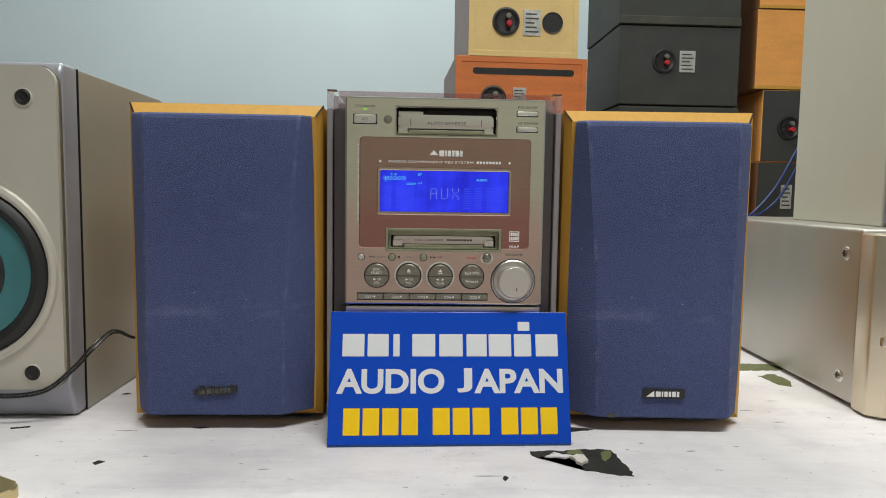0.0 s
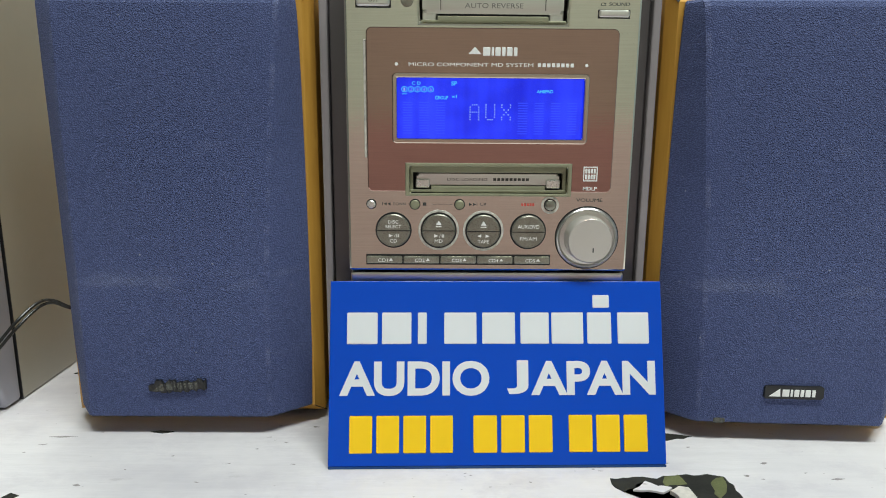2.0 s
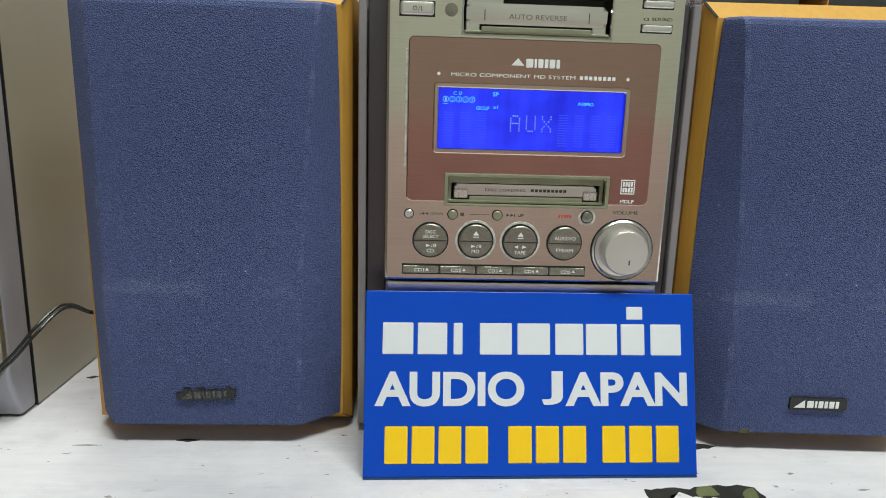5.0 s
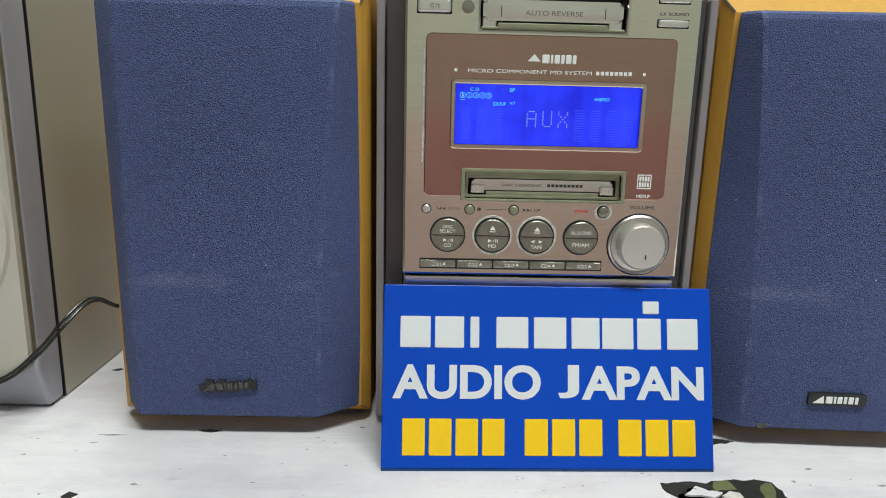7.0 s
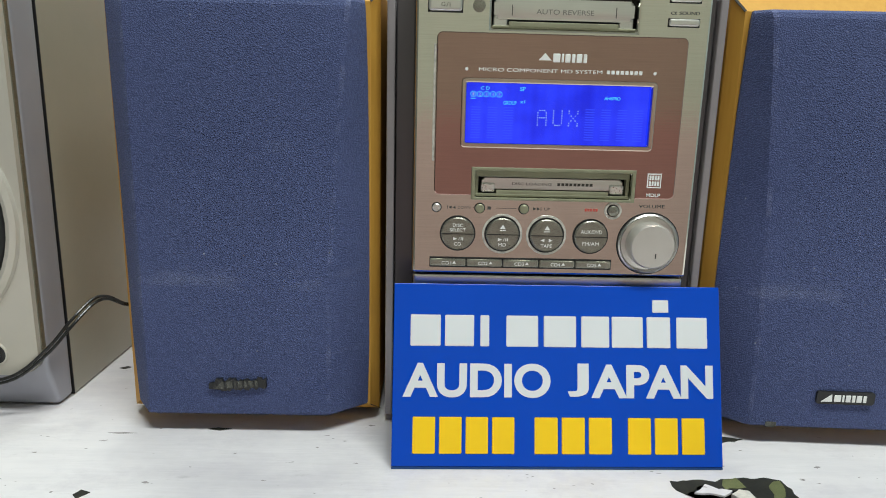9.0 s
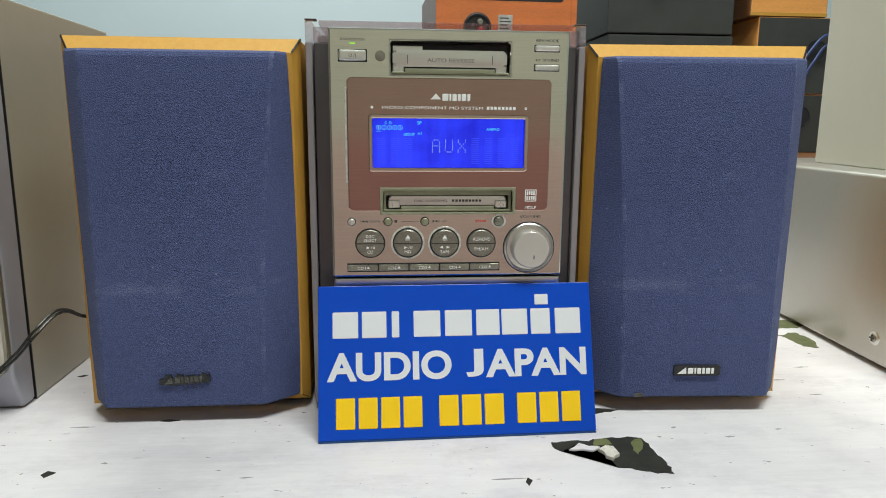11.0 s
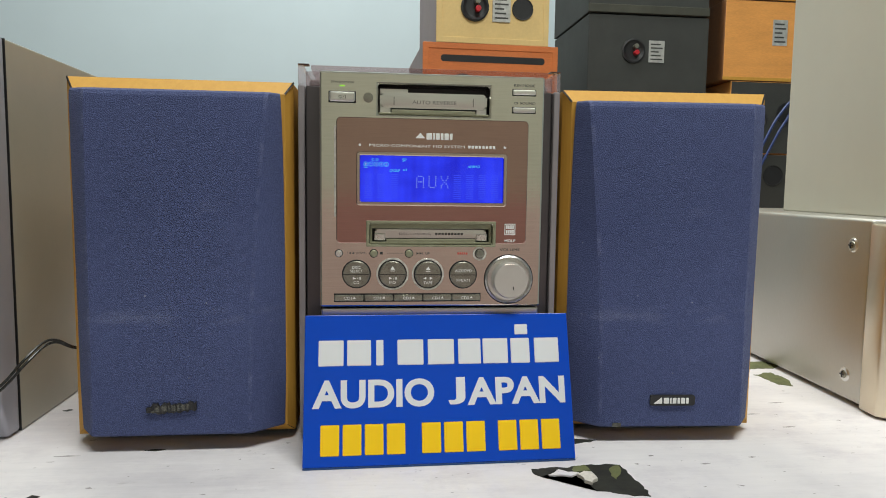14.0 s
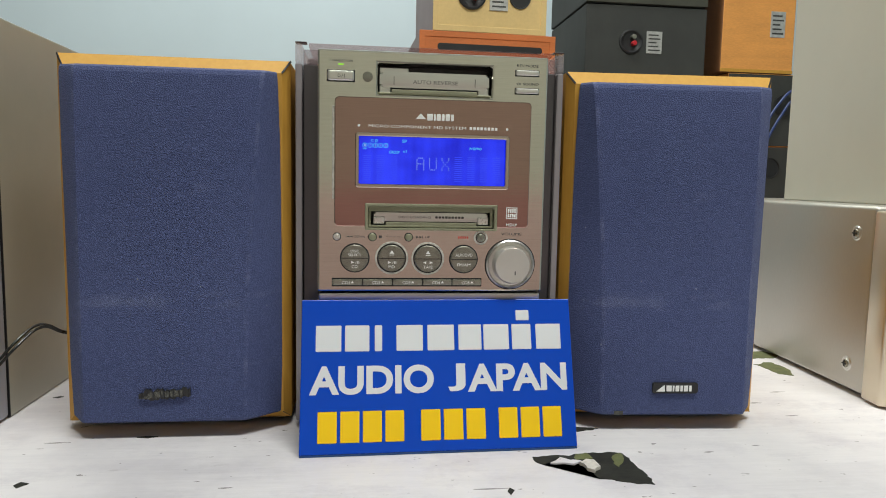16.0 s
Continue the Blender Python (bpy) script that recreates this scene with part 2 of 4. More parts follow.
WALNUT = surface("brown wood veneer", (0.20, 0.085, 0.03), 0.5, vary=0.15, scale=8, stretch=(6, 1, 1), fine=0.2)
# mauve for cabinet sides turned from the light, the shade in the colour
SIDE_SHADED = surface("mauve side with shade in its colour", (0.27, 0.205, 0.20), 0.55, vary=0.1, scale=8)
WEATHERED = surface("weathered olive black vinyl", (0.050, 0.050, 0.036), 0.7, vary=0.3, scale=14)
CHARCOAL = surface("charcoal vinyl", (0.040, 0.042, 0.038), 0.75, vary=0.15, scale=12)
REDPLASTIC = surface("red terminal plastic", (0.5, 0.02, 0.03), 0.35, vary=0.1)
LABELSILVER = surface("silver label", (0.55, 0.55, 0.53), 0.35, metal=0.5, vary=0.25, scale=60)
BLUECABLE = surface("blue cable", (0.012, 0.035, 0.16), 0.4, vary=0.1)
GOLD = surface("gold anodised shell", (0.62, 0.50, 0.26), 0.3, metal=0.9, vary=0.04)


# ---- mesh helpers ----
def part(name, bm, mat, parent=None, label="", smooth=False):
    """Links a bmesh as one mesh object, under a thing or a part."""
    me = bpy.data.meshes.new(name)
    bmesh.ops.recalc_face_normals(bm, faces=bm.faces)
    bm.to_mesh(me)
    bm.free()
    if smooth:
        for p in me.polygons:
            p.use_smooth = True
        me.set_sharp_from_angle(angle=radians(35))
    me.materials.append(mat)
    ob = new(name, me)
    ob.parent = parent
    if label:
        ob["label"] = label
    return ob


def thing(name, m, label, category, group=""):
    ob = new(name)
    ob.empty_display_size = 0.05
    ob.matrix_basis = m
    return tagged(ob, label, category, group)


def box(x0, x1, y0, y1, z0, z1, bevel=0.0, seg=2, bm=None):
    b = bm or bmesh.new()
    m = Matrix.Translation(((x0 + x1) / 2, (y0 + y1) / 2, (z0 + z1) / 2)) @ Matrix.Diagonal((x1 - x0, y1 - y0, z1 - z0, 1))
    made = bmesh.ops.create_cube(b, size=1, matrix=m)["verts"]
    if bevel:
        edges = list({e for v in made for e in v.link_edges})
        bmesh.ops.bevel(b, geom=edges, offset=bevel, segments=seg, profile=0.5, affect="EDGES")
    return b


def rod(x, z, y0, y1, r0, r1=None, seg=32, bevel=0.0, bm=None):
    """A disc or cone along y."""
    b = bm or bmesh.new()
    m = Matrix.Translation((x, (y0 + y1) / 2, z)) @ Matrix.Rotation(radians(90), 4, "X")
    made = bmesh.ops.create_cone(b, cap_ends=True, segments=seg, radius1=r0 if r1 is None else r1, radius2=r0, depth=abs(y1 - y0), matrix=m)["verts"]
    if bevel:
        edges = [e for e in {e for v in made for e in v.link_edges} if e.is_manifold and e.calc_face_angle(0) > 1.0]
        bmesh.ops.bevel(b, geom=edges, offset=bevel, segments=2, profile=0.5, affect="EDGES")
    return b


def lathe(x, z, profile, seg=48):
    """Turns a profile of (radius, y) about an axis along y."""
    b = bmesh.new()
    rings = []
    for r, y in profile:
        rings.append([b.verts.new((x + r * math.cos(2 * math.pi * i / seg), y, z + r * math.sin(2 * math.pi * i / seg))) for i in range(seg)])
    for a, c in zip(rings, rings[1:]):
        for i in range(seg):
            b.faces.new((a[i], a[(i + 1) % seg], c[(i + 1) % seg], c[i]))
    for ring in (rings[0], rings[-1]):
        b.faces.new(ring)
    return b


def rounded(x0, x1, z0, z1, r, y0, y1, bevel=0.0, seg=6):
    """An upright slab with rounded corners, from y0 (front) to y1."""
    b = bmesh.new()
    ring = []
    for cx, cz, a0 in ((x1 - r, z1 - r, 0), (x0 + r, z1 - r, 90), (x0 + r, z0 + r, 180), (x1 - r, z0 + r, 270)):
        for i in range(seg + 1):
            a = radians(a0 + 90 * i / seg)
            ring.append((cx + r * math.cos(a), cz + r * math.sin(a)))
    front = [b.verts.new((x, y0, z)) for x, z in ring]
    back = [b.verts.new((x, y1, z)) for x, z in ring]
    f = b.faces.new(front)
    b.faces.new(back)
    k = len(ring)
    for i in range(k):
        b.faces.new((front[i], front[(i + 1) % k], back[(i + 1) % k], back[i]))
    if bevel:
        bmesh.ops.bevel(b, geom=list(f.edges), offset=bevel, segments=3, profile=0.5, affect="EDGES")
    return b


def holed(x0, x1, z0, z1, holes, y0, y1, bevel=0.0, corner=0.0):
    """An upright plate with rectangular openings that go through it."""
    b = bmesh.new()
    xs = sorted({x0, x1, *[v for h in holes for v in h[:2] if x0 <= v <= x1]})
    zs = sorted({z0, z1, *[v for h in holes for v in h[2:] if z0 <= v <= z1]})
    solid = {}
    for i in range(len(xs) - 1):
        for j in range(len(zs) - 1):
            cx, cz = (xs[i] + xs[i + 1]) / 2, (zs[j] + zs[j + 1]) / 2
            solid[i, j] = not any(h[0] < cx < h[1] and h[2] < cz < h[3] for h in holes)
    vs = {}

    def v(i, j, k):
        if (i, j, k) not in vs:
            vs[i, j, k] = b.verts.new((xs[i], (y0, y1)[k], zs[j]))
        return vs[i, j, k]

    for (i, j), s in solid.items():
        if not s:
            continue
        for k in (0, 1):
            b.faces.new((v(i, j, k), v(i + 1, j, k), v(i + 1, j + 1, k), v(i, j + 1, k)))
        for di, dj, (a, c) in ((-1, 0, ((i, j), (i, j + 1))), (1, 0, ((i + 1, j), (i + 1, j + 1))), (0, -1, ((i, j), (i + 1, j))), (0, 1, ((i, j + 1), (i + 1, j + 1)))):
            if not solid.get((i + di, j + dj), False):
                b.faces.new((v(*a, 0), v(*c, 0), v(*c, 1), v(*a, 1)))
    bmesh.ops.recalc_face_normals(b, faces=b.faces)
    if corner:
        tips = [e for e in b.edges if all(abs(v.co.x - x0) < 1e-6 or abs(v.co.x - x1) < 1e-6 for v in e.verts) and all(abs(v.co.z - z0) < 1e-6 or abs(v.co.z - z1) < 1e-6 for v in e.verts) and abs(e.verts[0].co.y - e.verts[1].co.y) > 1e-6]
        bmesh.ops.bevel(b, geom=tips, offset=corner, segments=5, profile=0.5, affect="EDGES")
    if bevel:
        edges = [e for e in b.edges if e.is_manifold and e.calc_face_angle(0) > 1.0]
        bmesh.ops.bevel(b, geom=edges, offset=bevel, segments=2, profile=0.5, affect="EDGES")
    return b


def outline(points, z0, z1, grow=1):
    """A flat sheet with an irregular outline, thickness z0 to z1, its edge roughened."""
    rough = []
    for (xa, ya), (xb, yb) in zip(points, points[1:] + points[:1]):
        d = math.hypot(xb - xa, yb - ya)
        k = max(1, int(d / 0.003)) if grow else 1
        for i in range(k):
            t = i / k
            j = 0.0011 if grow else 0
            rough.append((xa + (xb - xa) * t + random.uniform(-j, j), ya + (yb - ya) * t + random.uniform(-j, j)))
    b = bmesh.new()
    top = [b.verts.new((x, y, z1)) for x, y in rough]
    low = [b.verts.new((x, y, z0)) for x, y in rough]
    b.faces.new(top)
    b.faces.new(low)
    for i in range(len(top)):
        b.faces.new((top[i], top[i - 1], low[i - 1], low[i]))
    bmesh.ops.triangulate(b, faces=[f for f in b.faces if len(f.verts) > 4])
    return b


def tube(points, r, mat, name, parent=None, label=""):
    """A cable that runs smoothly through the points, as one mesh."""
    pts = [Vector(p) for p in points]
    path = []
    for i in range(len(pts) - 1):
        p0, p1, p2, p3 = pts[max(i - 1, 0)], pts[i], pts[i + 1], pts[min(i + 2, len(pts) - 1)]
        for s in range(8):
            t = s / 8
            path.append(0.5 * (2 * p1 + (p2 - p0) * t + (2 * p0 - 5 * p1 + 4 * p2 - p3) * t * t + (3 * p1 - p0 - 3 * p2 + p3) * t ** 3))
    path.append(pts[-1])
    b = bmesh.new()
    rings = []
    for i, p in enumerate(path):
        d = (path[min(i + 1, len(path) - 1)] - path[max(i - 1, 0)]).normalized()
        u = d.cross(Vector((0, 0, 1)))
        u = u.normalized() if u.length > 1e-4 else Vector((1, 0, 0))
        w = d.cross(u)
        rings.append([b.verts.new(p + r * (u * math.cos(a) + w * math.sin(a))) for a in [2 * math.pi * k / 10 for k in range(10)]])
    for a, c in zip(rings, rings[1:]):
        for k in range(10):
            b.faces.new((a[k], a[(k + 1) % 10], c[(k + 1) % 10], c[k]))
    b.faces.new(rings[0])
    b.faces.new(rings[-1])
    return part(name, b, mat, parent, label, smooth=True)


CAP = 0.729  # height of a capital in the built-in font, at size 1


def lettering(body, x0, x1, z0, z1, y, mat, parent, weight=0.0, name="lettering", thick=0.0002, label="", full=False):
    """Raised print that fills a width and a height on an upright face at y."""
    cu = bpy.data.curves.new(name, "FONT")
    cu.body, cu.size, cu.offset, cu.extrude = body, 1.0, weight, 0.0
    cu.resolution_u = 6
    ob = bpy.data.objects.new(name, cu)
    scene.collection.objects.link(ob)
    dg = bpy.context.evaluated_depsgraph_get()
    me = bpy.data.meshes.new_from_object(ob.evaluated_get(dg))
    bpy.data.objects.remove(ob)
    b = bmesh.new()
    b.from_mesh(me)
    for f in b.faces:
        f.smooth = False
    bpy.data.meshes.remove(me)
    lo = [min(v.co.x for v in b.verts), 0.0]
    hi = [max(v.co.x for v in b.verts), CAP]
    if full:
        lo[1], hi[1] = min(v.co.y for v in b.verts), max(v.co.y for v in b.verts)
    ext = bmesh.ops.extrude_face_region(b, geom=list(b.faces))
    for v in ext["geom"]:
        if isinstance(v, bmesh.types.BMVert):
            v.co.z = 1.0
    for v in b.verts:
        u, w, k = (v.co.x - lo[0]) / (hi[0] - lo[0]), (v.co.y - lo[1]) / (hi[1] - lo[1]), v.co.z
        v.co = (x0 + u * (x1 - x0), y - thick * k, z0 + w * (z1 - z0))
    return part(name, b, mat, parent, label)


# ---- the room ----
def structure(name, bm, mat, label):
    return tagged(part(name, bm, mat), label, "", "", "structure")


structure("floor", box(-2.4, 2.6, -2.0, 2.5, -0.1, 0.0), FLOOR, "grey tiled shop floor under the table")
structure("ceiling", box(-2.4, 2.6, -2.0, 2.5, 2.8, 2.9), CEIL, "white painted ceiling over the shop")
structure("wall_north", box(-2.4, 2.6, 2.4, 2.5, 0.0, 2.8), WALL_BLUE, "pale blue painted plaster wall behind the speakers")
# unseen wall, kept dark to hold down the fill light
structure("wall_west", box(-2.5, -2.4, -2.0, 2.5, 0.0, 2.8), WALL_SIDE, "unseen dull grey side wall, dark to cut bounced light")
structure("wall_east", box(2.6, 2.7, -2.0, 2.5, 0.0, 2.8), WALL_BLUE, "pale blue painted plaster wall")
# unseen closing wall; its brightness sets the reflection in the faceplate
structure("wall_south", box(-2.4, 2.6, -2.1, -2.0, 0.88, 2.8), WALL_UP, "unseen grey olive closing wall, toned for its reflection in the hi-fi")
# added band, out of view, only there to be mirrored pink in the metal
structure("rose_reflector", box(-2.4, 2.6, -2.1, -1.995, 0.0, 0.88), ROSE_REFLECT, "unseen rose band added for the pink reflection in the hi-fi")

for lx, ly, lz, lsx, lsy, lw in LAMPS:
    fixture = thing("ceiling_light", pose(lx, ly, 2.8), "white ceiling light with a long tube tray", "ceiling light", "ceiling lights")
    part("housing", box(-lsx / 2 - 0.02, lsx / 2 + 0.02, -lsy / 2 - 0.02, lsy / 2 + 0.02, -0.06, 0.0, 0.006), CEIL, fixture)


# ---- the table ----
def build_table():
    t = thing("table", pose(0, 0.55, 0), "white painted wooden table with peeling scuffed paint", "table")
    part("tabletop", box(-1.1, 1.1, -0.25, 0.55, TABLE - 0.04, TABLE, 0.003), PAINT, t, "white paint, scratched and peeling")
    for sx in (-1.02, 1.02):
        for sy in (-0.20, 0.48):
            part("leg", box(sx - 0.03, sx + 0.03, sy - 0.03, sy + 0.03, 0, TABLE - 0.04, 0.004), PAINT, t)
    patches = [
        (BARE, [(0.058, 0.497), (0.059, 0.490), (0.062, 0.486), (0.068, 0.489), (0.073, 0.494), (0.079, 0.491), (0.087, 0.488), (0.090, 0.480), (0.088, 0.473), (0.089, 0.466), (0.099, 0.462), (0.109, 0.457), (0.117, 0.456), (0.119, 0.462), (0.1165, 0.477), (0.117, 0.491), (0.115, 0.498), (0.107, 0.5005), (0.094, 0.5005), (0.081, 0.498), (0.065, 0.4985)]),
        (OLIVE, [(0.308, 0.711), (0.356, 0.712), (0.366, 0.722), (0.359, 0.737), (0.318, 0.738), (0.290, 0.738), (0.290, 0.711)]),
        (OLIVE, [(0.321, 0.690), (0.329, 0.692), (0.333, 0.696), (0.341, 0.697), (0.343, 0.678), (0.342, 0.667), (0.335, 0.654), (0.325, 0.659), (0.324, 0.676)]),
        (BARE, [(0.080, 0.546), (0.099, 0.546), (0.116, 0.540), (0.101, 0.536), (0.080, 0.533)]),
        (BARE, [(-0.227, 0.481), (-0.225, 0.485), (-0.220, 0.483), (-0.224, 0.478)]),
        (BARE, [(-0.316, 0.546), (-0.303, 0.5495), (-0.303, 0.547), (-0.314, 0.544)]),
        (BARE, [(0.034, 0.454), (0.036, 0.458), (0.038, 0.455), (0.035, 0.450)]),
        (BARE, [(-0.185, 0.5455), (-0.180, 0.547), (-0.172, 0.546), (-0.178, 0.5440)]),
        (BARE, [(-0.271, 0.629), (-0.267, 0.632), (-0.264, 0.631), (-0.267, 0.628)]),
    ]
    for mat, pts in patches:
        small = len(pts) < 5
        part("peeled_patch", outline([(x, y - 0.55) for x, y in pts], TABLE - 0.001, TABLE + 0.0004, 0 if small else 1), mat, t, "dark bare board where paint has flaked off")
    for pts in ([(0.110, 0.498), (0.1145, 0.498), (0.112, 0.487), (0.106, 0.479), (0.105, 0.487)], [(0.083, 0.490), (0.086, 0.498), (0.094, 0.4995), (0.095, 0.493), (0.087, 0.491)]):
        part("board_stain", outline([(x, y - 0.55) for x, y in pts], TABLE + 0.0003, TABLE + 0.0006), OLIVE, t, "olive stain on the bare board")
    part("paint_flake", outline([(x, y - 0.55) for x, y in [(0.083, 0.484), (0.089, 0.4865), (0.093, 0.485), (0.0935, 0.477), (0.0885, 0.471), (0.086, 0.474)]], TABLE + 0.0006, TABLE + 0.0026), FLAKE, t, "curled flake of white paint")
    part("paint_flake", outline([(x, y - 0.55) for x, y in [(0.066, 0.486), (0.070, 0.4895), (0.074, 0.4935), (0.079, 0.490), (0.086, 0.487), (0.080, 0.484)]], TABLE + 0.0004, TABLE + 0.0014), PAINT, t, "lifting flake of white paint")
    # short grey scratches along the brush strokes
    rnd = random.Random(11)
    for x, y, w in ((-0.238, 0.540, 0.016), (0.250, 0.585, 0.012), (0.262, 0.556, 0.010), (0.205, 0.505, 0.005), (0.168, 0.497, 0.007), (0.016, 0.458, 0.020), (-0.120, 0.470, 0.008), (-0.20, 0.492, 0.004), (0.140, 0.512, 0.004), (0.284, 0.610, 0.014)):
        pts = [(x, y), (x + w * 0.5, y + 0.0006 + rnd.uniform(0, 0.0006)), (x + w, y + rnd.uniform(-0.0006, 0.0006)), (x + w * 0.4, y - 0.0008)]
        part("scratch", outline([(px, py - 0.55) for px, py in pts], TABLE - 0.0005, TABLE + 0.0002, 0), SCRATCH, t, "faint grey scratch")
    return t


build_table()


# ---- the blue-fronted bookshelf speakers ----
def grille(mirror):
    """Cloth front: a wide facet on the inner side, a narrow one on the outer side, rolled over at the top."""
    b = bmesh.new()
    rows = []
    for z, crease, inner, outer, lean, side in (
            (0.0112, 0.0434, 0.0628, -0.0650, 0.0010, 0.0165), (0.0125, 0.0434, 0.0636, -0.0655, 0.0, 0.0160),
            (0.0450, 0.0440, 0.0645, -0.0664, -0.0002, 0.0158), (0.0850, 0.0447, 0.0646, -0.0664, 0.0001, 0.0154),
            (0.0895, 0.0449, 0.0646, -0.0664, 0.0006, 0.0154), (0.1200, 0.0468, 0.0646, -0.0664, 0.0003, 0.0150),
            (0.1500, 0.0488, 0.0644, -0.0664, 0.0003, 0.0146), (0.1900, 0.0522, 0.0640, -0.0664, 0.0005, 0.0138),
            (0.2200, 0.0548, 0.0632, -0.0660, 0.0012, 0.0128), (0.2265, 0.0554, 0.0629, -0.0658, 0.0019, 0.0124),
            (0.2292, 0.0557, 0.0627, -0.0654, 0.0034, 0.0122), (0.2307, 0.0558, 0.0624, -0.0648, 0.0062, 0.0124)):
        row = [(outer + 0.001, 0.0190), (outer, side - 0.0015), (-0.0556, 0.0012 + lean), (-0.0538, 0.0002 + lean), (0.0, lean), (crease - 0.0014, lean), (crease + 0.0010, 0.0008 + lean), (inner, side), (inner - 0.001, 0.0190)]
        rows.append([b.verts.new((x * mirror, yy, z)) for x, yy in row])
    for a, c in zip(rows, rows[1:]):
        for i in range(len(a) - 1):
            f = b.faces.new((a[i], a[i + 1], c[i + 1], c[i]))
            # narrow strips along both creases take the paler cloth
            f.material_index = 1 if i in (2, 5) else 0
            f.smooth = True
    for row in (rows[0], rows[-1]):
        b.faces.new(row)
    for i in range(len(rows) - 1):
        b.faces.new((rows[i][0], rows[i][-1], rows[i + 1][-1], rows[i + 1][0]))
    bmesh.ops.recalc_face_normals(b, faces=b.faces)
    return b


def front_frame(x0, x1, z0, z1, yf, yb, ia, ib):
    """Mitred bevel round the cloth."""
    b = bmesh.new()
    o = [(x0, z0), (x1, z0), (x1, z1), (x0, z1)]
    i = [(x0 + ia, z0 + 0.0062), (x1 - ib, z0 + 0.0062), (x1 - ib, z1 - 0.0088), (x0 + ia, z1 - 0.0088)]
    rb = [b.verts.new((x, yb, z)) for x, z in o]
    rf = [b.verts.new((x, yf, z)) for x, z in i]
    for k in range(4):
        b.faces.new((rb[k], rb[(k + 1) % 4], rf[(k + 1) % 4], rf[k]))
    b.faces.new(rf)
    b.faces.new(rb)
    return b


def ragged_badge():
    """Badge whose printed foil has chipped away along its edges."""
    rnd = random.Random(5)
    b = bmesh.new()
    n = 22
    upper = [(-0.0155 + 0.031 * k / n, 0.0012 + 0.0026 * rnd.random() - 0.0020 * (k < 3)) for k in range(n + 1)]
    lower = [(-0.0155 + 0.031 * k / n, -0.0022 - 0.0017 * rnd.random()) for k in range(n, -1, -1)]
    vs = [b.verts.new((x, -0.0010 - 0.0005 * rnd.random(), z)) for x, z in upper + lower]
    m = len(vs)
    for k in range(n):
        b.faces.new((vs[k], vs[k + 1], vs[m - 2 - k], vs[m - 1 - k]))
    ext = bmesh.ops.extrude_face_region(b, geom=list(b.faces))
    for v in ext["geom"]:
        if isinstance(v, bmesh.types.BMVert):
            v.co.y = 0.0012
    bmesh.ops.recalc_face_normals(b, faces=b.faces)
    return b


def build_speaker(m, mirror, worn):
    s = thing("bookshelf_speaker", m, "honey wood speaker, blue cloth grille, " + ("scuffed worn badge" if worn else "clean white badge"), "speaker", "pair of blue speakers")
    xa, xb = sorted((-0.0724 * mirror, 0.0697 * mirror))
    part("cabinet", box(xa + 0.0002, xb - 0.0002, 0.0245, 0.221, 0.0050, 0.2395, 0.0008), HONEY, s)
    part("front_frame", front_frame(xa, xb, 0.0048, 0.2397, 0.0166, 0.0248, *((0.0062, 0.0046) if mirror > 0 else (0.0046, 0.0062))), HONEY, s, "mitred honey wood bevel")
    for sx in (-1, 1):
        for z0, z1 in ((0.0048, 0.0110), (0.2309, 0.2399)):
            x1 = (xb + 0.0002) if sx > 0 else (xa - 0.0002)
            x0 = x1 - sx * (0.0048 if sx * mirror > 0 else 0.0064)
            b = bmesh.new()
            q = [(x0, 0.0163, z1 if z0 < 0.1 else z0), (x1, 0.0250, z0 if z0 < 0.1 else z1)]
            vs = [b.verts.new((p[0] + sx * e, p[1] - 0.0003, p[2] + d)) for p in q for e, d in ((0.0004, -0.0004), (-0.0004, 0.0004))]
            b.faces.new((vs[0], vs[1], vs[3], vs[2]))
            ext = bmesh.ops.extrude_face_region(b, geom=list(b.faces))
            for v in ext["geom"]:
                if isinstance(v, bmesh.types.BMVert):
                    v.co.y += 0.0008
            part("mitre_seam", b, BLACK, s, "dark open mitre joint")
    g = part("grille", grille(mirror), CLOTH, s, "blue woven cloth over a facetted frame")
    g.data.materials.append(CLOTH_PALER)
    if not worn:
        part("frayed_spot", rounded(-0.0345, -0.0285, 0.0112, 0.0142, 0.0008, -0.0003, 0.0012), WORNFOIL, s, "dark frayed spot on the lower edge")
        part("pin_hole", rod(-0.0412, 0.0790, 0.0006, 0.0030, 0.0007, seg=10), BLACK, s, "tiny dark hole in the cloth")
    g.data.set_sharp_from_angle(angle=radians(22))
    # added black sheet that darkens the gap below the cabinet like shade
    part("shade_sheet", box(-0.0640, 0.0640, 0.0270, 0.218, 0.0036, 0.0049), BLACK, s, "black sheet standing in for the shade under the cabinet")
    for sx in (-0.055, 0.055):
        for sy in (0.045, 0.20):
            b = bmesh.new()
            bmesh.ops.create_cone(b, cap_ends=True, segments=20, radius1=0.007, radius2=0.008, depth=0.0042, matrix=Matrix.Translation((sx, sy, 0.0021)))
            part("foot", b, RUBBER, s, "black rubber foot")
    tilt = -3.0 if worn else 0.0
    badge = part("badge", ragged_badge() if worn else rounded(-0.0155, 0.0155, -0.0036, 0.0036, 0.0012, -0.0012, 0.0012, 0.0004), BLACK, s, "worn black badge" if worn else "black badge with white lettering bars")
    badge.matrix_basis = pose(-0.0052 if worn else 0.0060, -0.0004, 0.0300 if worn else 0.0302, 0, tilt, 0)
    mat = WORNFOIL if worn else WHITE
    b = bmesh.new()
    vs = [b.verts.new(p) for p in ((-0.0132, -0.0014, -0.0022), (-0.0072, -0.0014, -0.0022), (-0.0076, -0.0014, 0.0022))]
    b.faces.new(vs)
    ext = bmesh.ops.extrude_face_region(b, geom=list(b.faces))
